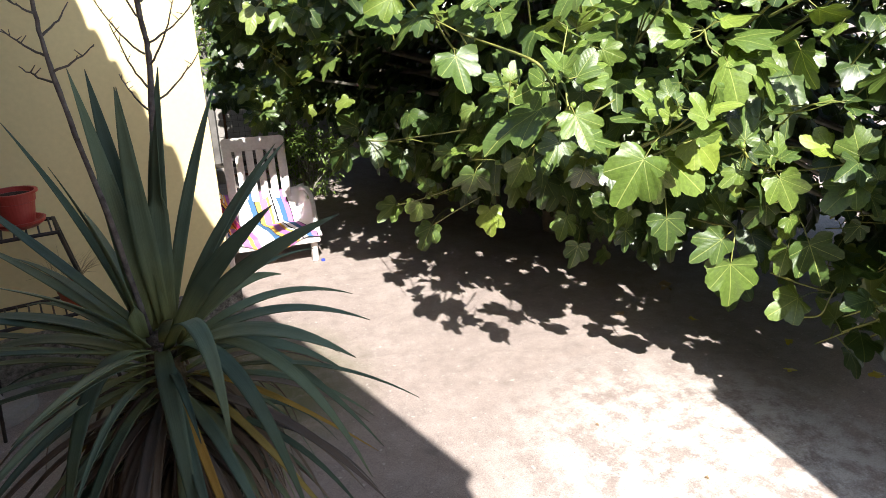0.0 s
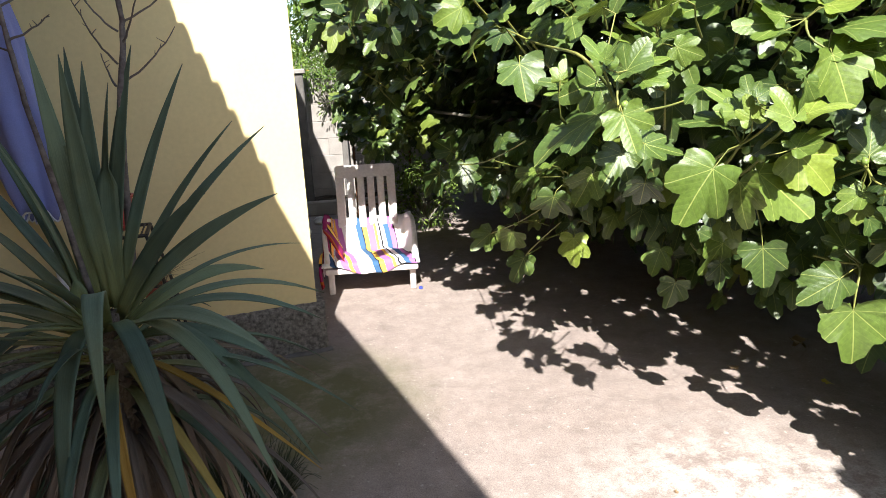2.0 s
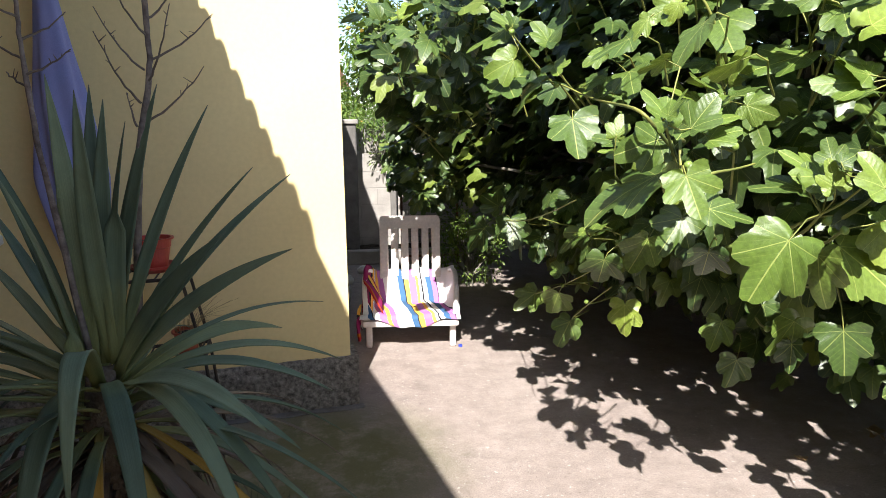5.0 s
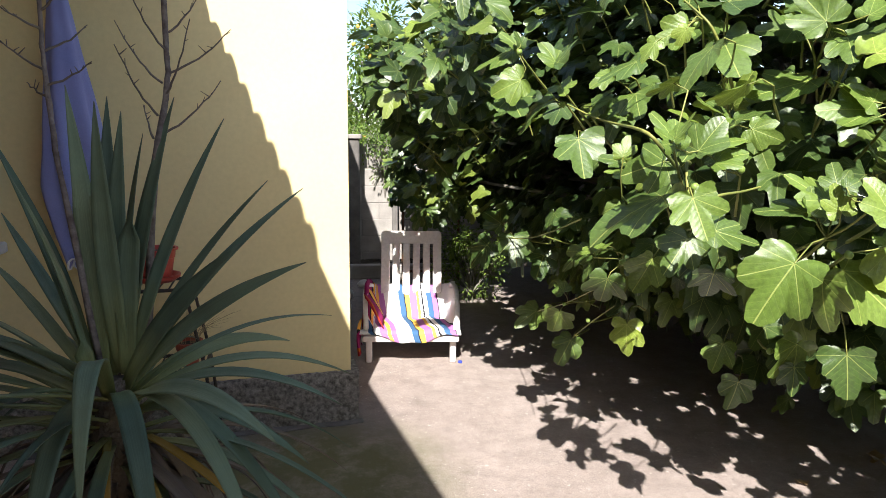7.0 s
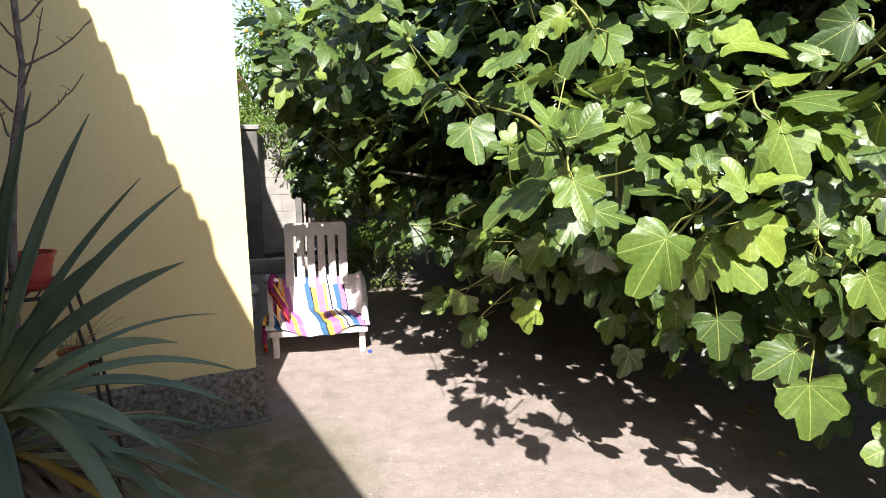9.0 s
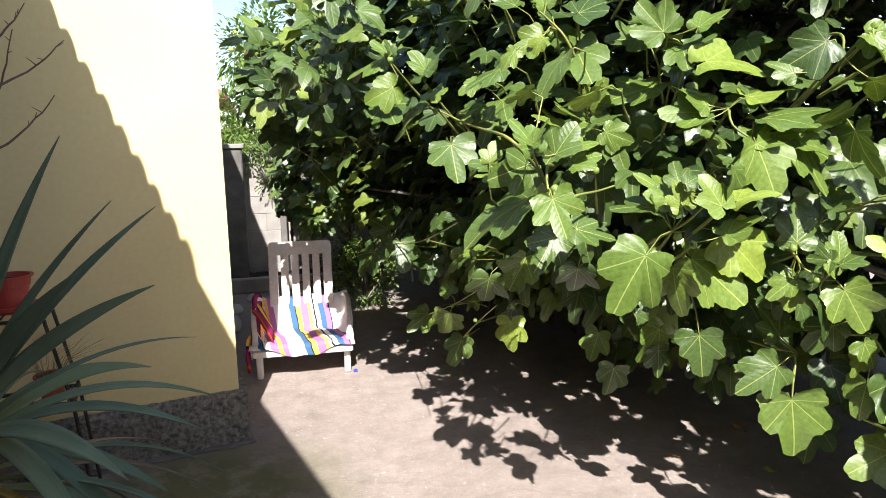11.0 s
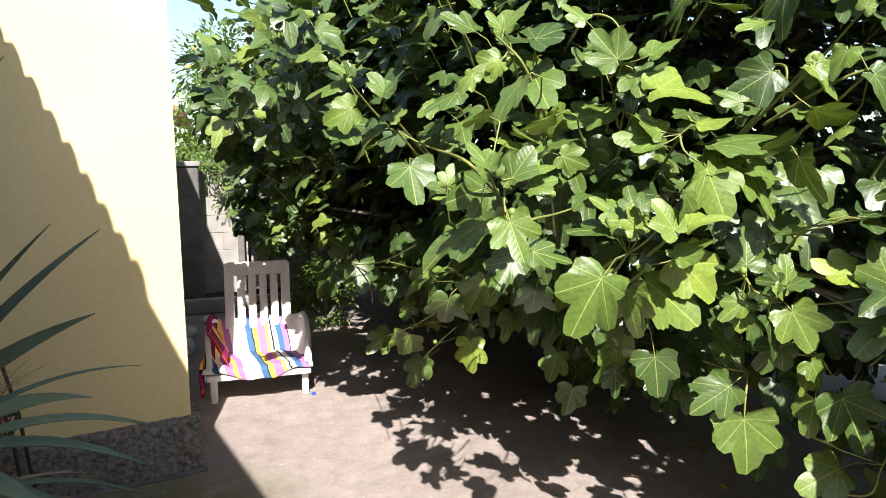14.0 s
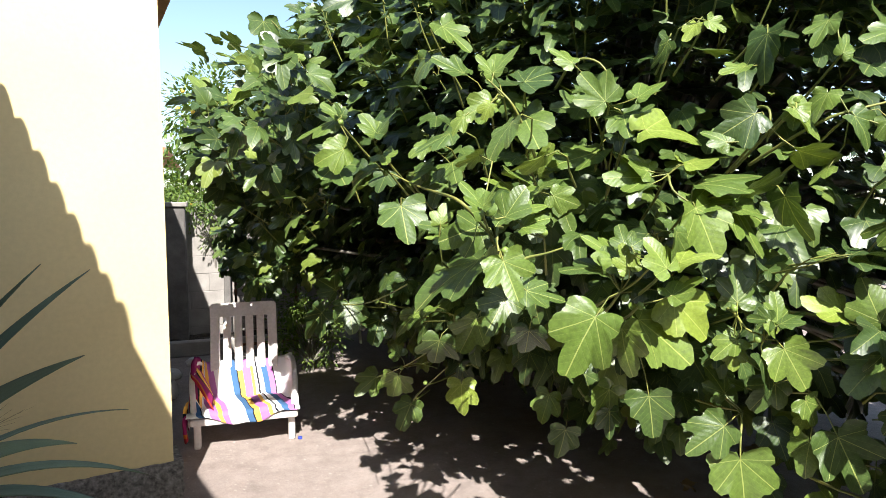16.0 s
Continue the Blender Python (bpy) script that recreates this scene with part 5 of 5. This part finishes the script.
pot = plant_pot("plant_pot", (-0.893, -0.30, 0.912), 0.086, 0.132, RED_POT, "red plastic plant pot on a saucer on the stand")
g = bmesh.new()
lathe(g, [(0.07, -0.018), (0.095, 0.0), (0.098, 0.012), (0.09, 0.012), (0.07, -0.004), (0.01, -0.004)], 32)
part("saucer", g, RED_POT, pot, "shallow pinkish-red saucer")
pot2 = plant_pot("plant_pot", (-0.775, -0.36, 0.515), 0.058, 0.11, ORANGE_POT, "terracotta pot with dry grass and dark soil")
g = bmesh.new()
rnd = random.Random(4)
for k in range(46):
    a, b = rnd.uniform(0, 6.28), rnd.uniform(0.02, 0.12)
    x, y = 0.045 * math.cos(a), 0.045 * math.sin(a)
    tube(g, bend((x, y, 0.11), (x * 1.3, y * 1.3, 0.18), (x + b * math.cos(a) * 1.4 + 0.04, y + b * math.sin(a), 0.17 + rnd.uniform(0, 0.10)), 5), np.linspace(0.0012, 0.0005, 5), 4, False)
part("dry_grass", g, DRY_GRASS, pot2, "thin dry grass blades")

# ---- the yucca ----
yr = random.Random(21)
YC = Vector((-0.985, 1.83, 1.075))
yucca = thing("yucca", pose(YC.x, YC.y, 0), "large yucca with sword leaves, dry skirt and dead flower stalks", "yucca")


def yucca_material(name, a, b, c, foot):
    n = Nodes(name)
    who = random_value(n, False)
    tone = n.ramp(who, [(0, a), (0.6, b), (1, c)])
    uv = n.add("ShaderNodeUVMap", uv_map="blade").outputs[0]
    mp = n.add("ShaderNodeMapping")
    mp.inputs["Scale"].default_value = (3.0, 60.0, 1)
    n.link(uv, mp.inputs[0])
    streak = n.ramp(n.noise(1.0, 4, 0.6, mp.outputs[0]), [(0.3, 0.75), (0.7, 1.2)])
    blotch = n.ramp(n.noise(11, 5), [(0.3, 0.8), (0.7, 1.15)])
    n.bump(n.noise(1.0, 4, 0.6, mp.outputs[0]), 0.2, 0.003)
    along = n.add("ShaderNodeSeparateXYZ")
    n.link(uv, along.inputs[0])
    tone = n.mix(n.ramp(along.outputs[0], [(0.02, 0.75), (0.35, 0.0)]), tone, foot)
    tone = n.mix(n.ramp(along.outputs[0], [(0.90, 0.0), (0.94, 0.7)]), tone, (0.09, 0.065, 0.045))
    return n.done(n.mix(1.0, n.mix(1.0, tone, streak, "MULTIPLY"), blotch, "MULTIPLY"), 0.58, 0, 0.22)


Y_GREEN = yucca_material("yucca_leaf", (0.060, 0.086, 0.054), (0.104, 0.142, 0.090), (0.17, 0.205, 0.115), (0.25, 0.26, 0.085))
Y_OLD = yucca_material("yucca_yellow_leaf", (0.46, 0.19, 0.02), (0.34, 0.22, 0.045), (0.17, 0.17, 0.06), (0.13, 0.13, 0.05))
Y_DEAD = yucca_material("yucca_dry_leaf", (0.115, 0.085, 0.065), (0.20, 0.150, 0.110), (0.075, 0.062, 0.052), (0.07, 0.056, 0.046))


def sword(a, b, c, width, material, side=None, curl=0.25, turn=0.0):
    """A sword leaf along the curve a-b-c: folded along its middle, widest a third of the way out, with a sharp tip."""
    n = 15
    line = bend(a, b, c, n)
    g = bmesh.new()
    layer = g.loops.layers.uv.new("blade")
    rows = []
    for i, p in enumerate(line):
        t = i / (n - 1)
        d = (line[min(i + 1, n - 1)] - line[max(i - 1, 0)]).normalized()
        s = d.cross(UP)
        s = s.normalized() if s.length > 0.15 else Vector((side or (1, 0, 0)))
        s = (s - d * s.dot(d)).normalized()
        nrm = s.cross(d).normalized()
        s, nrm = s * math.cos(turn) - nrm * math.sin(turn), nrm * math.cos(turn) + s * math.sin(turn)
        w = width * min(1.0, 0.60 + 1.3 * t) * (1 - max(0.0, (t - 0.42) / 0.58) ** 1.7) + 0.0006
        th = 0.0022 * (1 - t) + 0.0006
        pts = []
        for q in (-1, -0.55, 0, 0.55, 1):
            pts.append(p + s * (w * q) + nrm * (curl * w * abs(q) ** 1.5))
        low = [x - nrm * th for x in pts]
        rows.append([g.verts.new(x) for x in pts] + [g.verts.new(x) for x in reversed(low)])
    for j in range(n - 1):
        for k in range(10):
            f = g.faces.new((rows[j][k], rows[j][(k + 1) % 10], rows[j + 1][(k + 1) % 10], rows[j + 1][k]))
            us = [(j, k), (j, k + 1), (j + 1, k + 1), (j + 1, k)]
            for lp, (jj, kk) in zip(f.loops, us):
                lp[layer].uv = (jj / n, (kk % 5) / 5)
    g.faces.new(rows[0])
    g.faces.new(rows[-1][::-1])
    ob = part("leaf", g, material, yucca, "", True)
    ob.matrix_parent_inverse = yucca.matrix_world.inverted()
    return ob


# tips of the upper leaves, and the crook and tip of those that hang
TIPS = ((-0.61, 2.01, 1.16), (-0.70, 2.03, 1.10), (-0.568, 1.88, 1.08), (-0.577, 1.735, 1.08), (-0.66, 1.574, 1.095), (-0.637, 1.763, 0.96), (-0.63, 1.72, 1.33),
        (-0.744, 1.78, 1.35), (-0.664, 2.01, 1.426), (-0.803, 1.97, 1.56), (-0.71, 1.87, 1.45), (-0.98, 1.84, 1.58), (-0.98, 1.95, 1.57), (-0.92, 1.88, 1.53),
        (-0.90, 2.00, 1.60), (-1.05, 1.90, 1.61), (-1.10, 1.80, 1.46), (-1.20, 1.70, 1.30), (-1.32, 1.85, 1.20), (-1.38, 1.92, 1.06), (-1.03, 2.02, 1.60), (-1.16, 1.86, 1.53))
TIP_TURN = (10, 55, 15, 15, 15, 20, 50, 60, 35, 40, 35)
TIP_WIDE = (0.007, 0.015, 0.012, 0.013, 0.020, 0.016, 0.019, 0.021, 0.0115, 0.012, 0.0115) + (0.019,) * 11
for k, tip in enumerate(TIPS):
    tip = Vector(tip)
    d = tip - YC
    flat = Vector((d.x, d.y, 0))
    steep = d.z / max(0.05, d.length)
    root = YC + flat.normalized() * 0.03 + Vector((0, 0, 0.05 * steep - 0.02))
    ctrl = YC + d * 0.52 + Vector((0, 0, 0.11 * (1 - max(0, steep)) * flat.length / 0.42)) - flat * 0.12 * max(0, steep)
    sword(root, ctrl, tip, TIP_WIDE[k], Y_GREEN, d.cross(Vector((0, -1, 0.1))).normalized(), 0.25, radians(TIP_TURN[k]) if k < 11 else 0.0)
for cx, cy, cz, tx, ty, tz in ((-0.90, 1.56, 1.36, -0.90, 1.50, 1.02), (-0.86, 1.60, 1.24, -0.79, 1.47, 0.84), (-1.10, 1.64, 1.24, -1.16, 1.50, 0.92),
                               (-0.98, 1.58, 1.22, -0.97, 1.46, 0.82), (-0.78, 1.66, 1.20, -0.66, 1.52, 0.86), (-0.80, 1.74, 1.16, -0.60, 1.62, 0.84)):
    a = math.atan2(cy - YC.y, cx - YC.x)
    sword(YC + Vector((math.cos(a), math.sin(a), 0)) * 0.03, (cx, cy, cz), (tx, ty, tz), 0.0160, Y_GREEN, (math.sin(a), -math.cos(a), 0), 0.12)
for cx, cy, cz, tx, ty, tz in ((-0.82, 1.74, 1.00, -0.60, 1.66, 0.80), (-0.86, 1.66, 0.98, -0.70, 1.52, 0.70), (-0.95, 1.66, 0.96, -0.90, 1.56, 0.66)):
    sword(YC + (Vector((cx, cy, YC.z)) - YC) * 0.3 - UP * 0.06, (cx, cy, cz), (tx, ty, tz), 0.0085, Y_OLD, None, 0.3)
for k in range(124):
    a = k * 2.399963 + yr.uniform(-0.25, 0.25)
    q = (k / 123) ** 0.75
    el = radians(48 - 112 * q ** 0.8 + yr.uniform(-12, 12))
    L = yr.uniform(0.38, 0.50)
    flat = Vector((math.cos(a), math.sin(a), 0))
    if q < 0.42 and flat.x > 0.1:
        continue
    root = YC + flat * 0.04 + UP * (0.04 - 0.26 * q)
    tip = root + flat * L * max(0.15, math.cos(el)) + UP * (L * math.sin(el) * 0.95 - 0.10 * q)
    ctrl = root + flat * L * (0.28 + 0.25 * math.cos(el)) + UP * (L * 0.40 * math.sin(el) + 0.06 * (1 - abs(2 * q - 0.8)) + 0.03)
    mat = Y_GREEN if q < 0.50 else yr.choice((Y_GREEN,) * 7 + (Y_OLD,) + (Y_DEAD,) * 14)
    wide = 0.0070 + 0.006 * yr.random()
    if q > 0.60:
        lean = yr.uniform(0.35, 0.75)
        tip = root + flat * L * lean * 1.1 + UP * (-L * yr.uniform(0.75, 1.1) * (1.25 - lean))
        ctrl = root + flat * L * lean * 0.7 + UP * yr.uniform(-0.02, 0.05)
        if mat is Y_DEAD:
            wide *= 0.7
    sword(root, ctrl, tip, wide, mat, (math.sin(a), -math.cos(a), 0), yr.uniform(0.1, 0.5))
for k in range(110):
    a = k * 2.399963 + yr.uniform(-0.3, 0.3)
    flat = Vector((math.cos(a), math.sin(a), 0))
    root = YC + flat * 0.05 - UP * yr.uniform(0.06, 0.30)
    L = yr.uniform(0.30, 0.46)
    lean = yr.uniform(0.25, 0.6)
    sword(root, root + flat * L * lean * 0.8 + UP * 0.01, root + flat * L * lean + UP * (-L * (1.15 - lean)), yr.uniform(0.004, 0.011), Y_DEAD, (math.sin(a), -math.cos(a), 0), yr.uniform(0.2, 0.8))
g = bmesh.new()
tube(g, [(0, 0, -0.02), (0.01, 0, 0.3), (-0.01, 0.01, 0.6), (0, 0, 0.86), (0, 0, 1.10)], [0.085, 0.075, 0.065, 0.06, 0.025], 14)
for v in g.verts:
    v.co += Vector((v.co.x, v.co.y, 0)) * 0.3 * noise.noise(v.co * 30)
part("trunk", g, YUCCA_BARK, yucca, "ringed brown trunk", True)


def flower_stalk(line, twigs, seed, thick=0.0070):
    """A dead stalk along a line, with dry twigs from joint to tip, and more of them towards its top."""
    rnd = random.Random(seed)
    g = bmesh.new()
    pts = [Vector(p) for p in line]
    fine = []
    for a, b in zip(pts, pts[1:]):
        fine += [a.lerp(b, t) + Vector((rnd.uniform(-.001, .001), rnd.uniform(-.001, .001), 0)) for t in np.linspace(0, 1, 5)[:-1]]
    fine.append(pts[-1])
    tube(g, fine, [thick * (1 - 0.45 * i / len(fine)) + 0.0012 * rnd.random() for i in range(len(fine))], 9)
    st = part("flower_stalk", g, STALK, yucca, "dead grey-brown flower stalk", True)
    st.matrix_parent_inverse = yucca.matrix_world.inverted()
    twigs = [(Vector(t[:3]), Vector(t[3:])) for t in twigs]
    for k in range(8):
        p = pts[-1].lerp(pts[-2], 0.05 + 0.8 * k / 8)
        a = k * 2.4 + seed
        twigs.append((p, p + Vector((0.09 * math.cos(a), 0.07 * math.sin(a), rnd.uniform(0.08, 0.13)))))
    for p, tip in twigs:
        g = bmesh.new()
        d = tip - p
        tw = bend(p, p + Vector((d.x, d.y, 0)) * 0.55 + UP * d.z * 0.30, tip, 10)
        tw = [q + Vector([rnd.uniform(-.0016, .0016) for _ in range(3)]) if 0 < i < 9 else q for i, q in enumerate(tw)]
        tube(g, tw, np.linspace(0.0025, 0.0009, 10), 5)
        for j in (5, 6, 7, 8):
            if rnd.random() < 0.75:
                tube(g, [tw[j], tw[j] + Vector((rnd.uniform(-.014, .014), rnd.uniform(-.014, .014), rnd.uniform(0.003, 0.013)))], [0.0012, 0.0006], 4)
        part("twig", g, TWIG, st)


flower_stalk([(-0.95, 1.91, 1.10), (-0.936, 1.945, 1.38), (-0.930, 1.963, 1.482), (-0.921, 1.985, 1.55), (-0.914, 2.0, 1.605), (-0.912, 2.012, 1.645), (-0.916, 2.022, 1.70), (-0.92, 2.04, 2.05)],
             [(-0.919, 1.99, 1.531, -0.814, 2.008, 1.633), (-0.931, 1.965, 1.522, -0.972, 2.05, 1.586), (-0.925, 1.98, 1.564, -0.97, 1.915, 1.682), (-0.913, 1.997, 1.605, -0.85, 1.95, 1.735),
              (-0.919, 1.998, 1.625, -0.995, 1.99, 1.735), (-0.91, 2.012, 1.645, -0.80, 2.05, 1.735), (-0.915, 2.023, 1.685, -0.955, 1.95, 1.79), (-0.915, 2.023, 1.72, -0.86, 2.06, 1.80)], 3)
flower_stalk([(-1.0, 1.84, 1.10), (-1.035, 1.845, 1.38), (-1.055, 1.86, 1.50), (-1.070, 1.882, 1.60), (-1.077, 1.891, 1.66), (-1.078, 1.896, 1.72), (-1.08, 1.91, 2.05)],
             [(-1.070, 1.884, 1.588, -1.123, 1.925, 1.615), (-1.071, 1.882, 1.606, -0.999, 1.891, 1.649), (-1.077, 1.89, 1.633, -1.125, 1.853, 1.677), (-1.077, 1.895, 1.664, -1.03, 1.96, 1.72),
              (-1.077, 1.896, 1.699, -1.104, 1.832, 1.722), (-1.078, 1.897, 1.73, -1.02, 1.88, 1.79)], 8, 0.0048)

# a dark tuft of grass beyond the yucca's foot
tuft = thing("grass_tuft", pose(-0.97, 2.72, 0), "dark fine-bladed grass tuft growing from the concrete edge", "grass")
g = bmesh.new()
for k in range(420):
    a, r = yr.uniform(0, 6.28), 0.20 * yr.random() ** 0.6
    p = Vector((r * math.cos(a), r * math.sin(a), 0.0))
    tube(g, bend(p, p + Vector((r * .4 * math.cos(a), r * .4 * math.sin(a), 0.12)), p + Vector((math.cos(a), math.sin(a), 0)) * yr.uniform(0.04, 0.14) + UP * yr.uniform(0.03, 0.18), 5), np.linspace(0.0024, 0.0006, 5), 4, False)
tagged(part("blade_mass", g, small_leaf_material("dark_grass", (0.018, 0.026, 0.014), (0.04, 0.055, 0.025)), tuft, "dark green-black blades"), kind="stuff")

# fallen leaves on the concrete: four yellow, the others dry and curled
FALLEN = small_leaf_material("yellowed_leaf", (0.42, 0.34, 0.05), (0.50, 0.40, 0.07))
DRY = small_leaf_material("dry_leaf", (0.20, 0.13, 0.08), (0.34, 0.24, 0.16))
LITTER = ((1.73, 2.87, 0.05), (1.745, 2.245, 0.05), (2.10, 2.03, 0.055), (2.01, 2.46, 0.04),
          (2.58, 3.54, 0.08), (1.88, 3.26, 0.065), (1.42, 3.13, 0.055), (2.73, 3.55, 0.075), (1.97, 3.31, 0.07), (0.79, 1.90, 0.016), (0.62, 2.35, 0.014))
for k, (x, y, r) in enumerate(LITTER):
    yellow = k < 4
    me = scatter("fallen_leaf", MASS[k][0], MASS[k][1], [Matrix.Diagonal((r, r, r * (0.7 if yellow else 1.3), 1))], FALLEN if yellow else DRY, MASS[k][2])
    ob = new("fallen_leaf", me)
    low = min(v.co.z for v in me.vertices)
    ob.matrix_world = pose(x, y, 0.002 - low, 0, 0, 70 * k)
    tagged(ob, "small yellowed fig leaf fallen on the concrete" if yellow else "dry curled brown leaf lying on the concrete", "leaf", "fallen leaves")
g = bmesh.new()
lathe(g, [(0.0135, 0), (0.0145, 0.002), (0.0145, 0.012), (0.012, 0.0145), (0.002, 0.015)], 16)
single("bottle_cap", g, BLUE_PLASTIC, "small blue plastic bottle cap by the chair's leg", "cap", m=pose(0.085, 4.835, 0.0005))
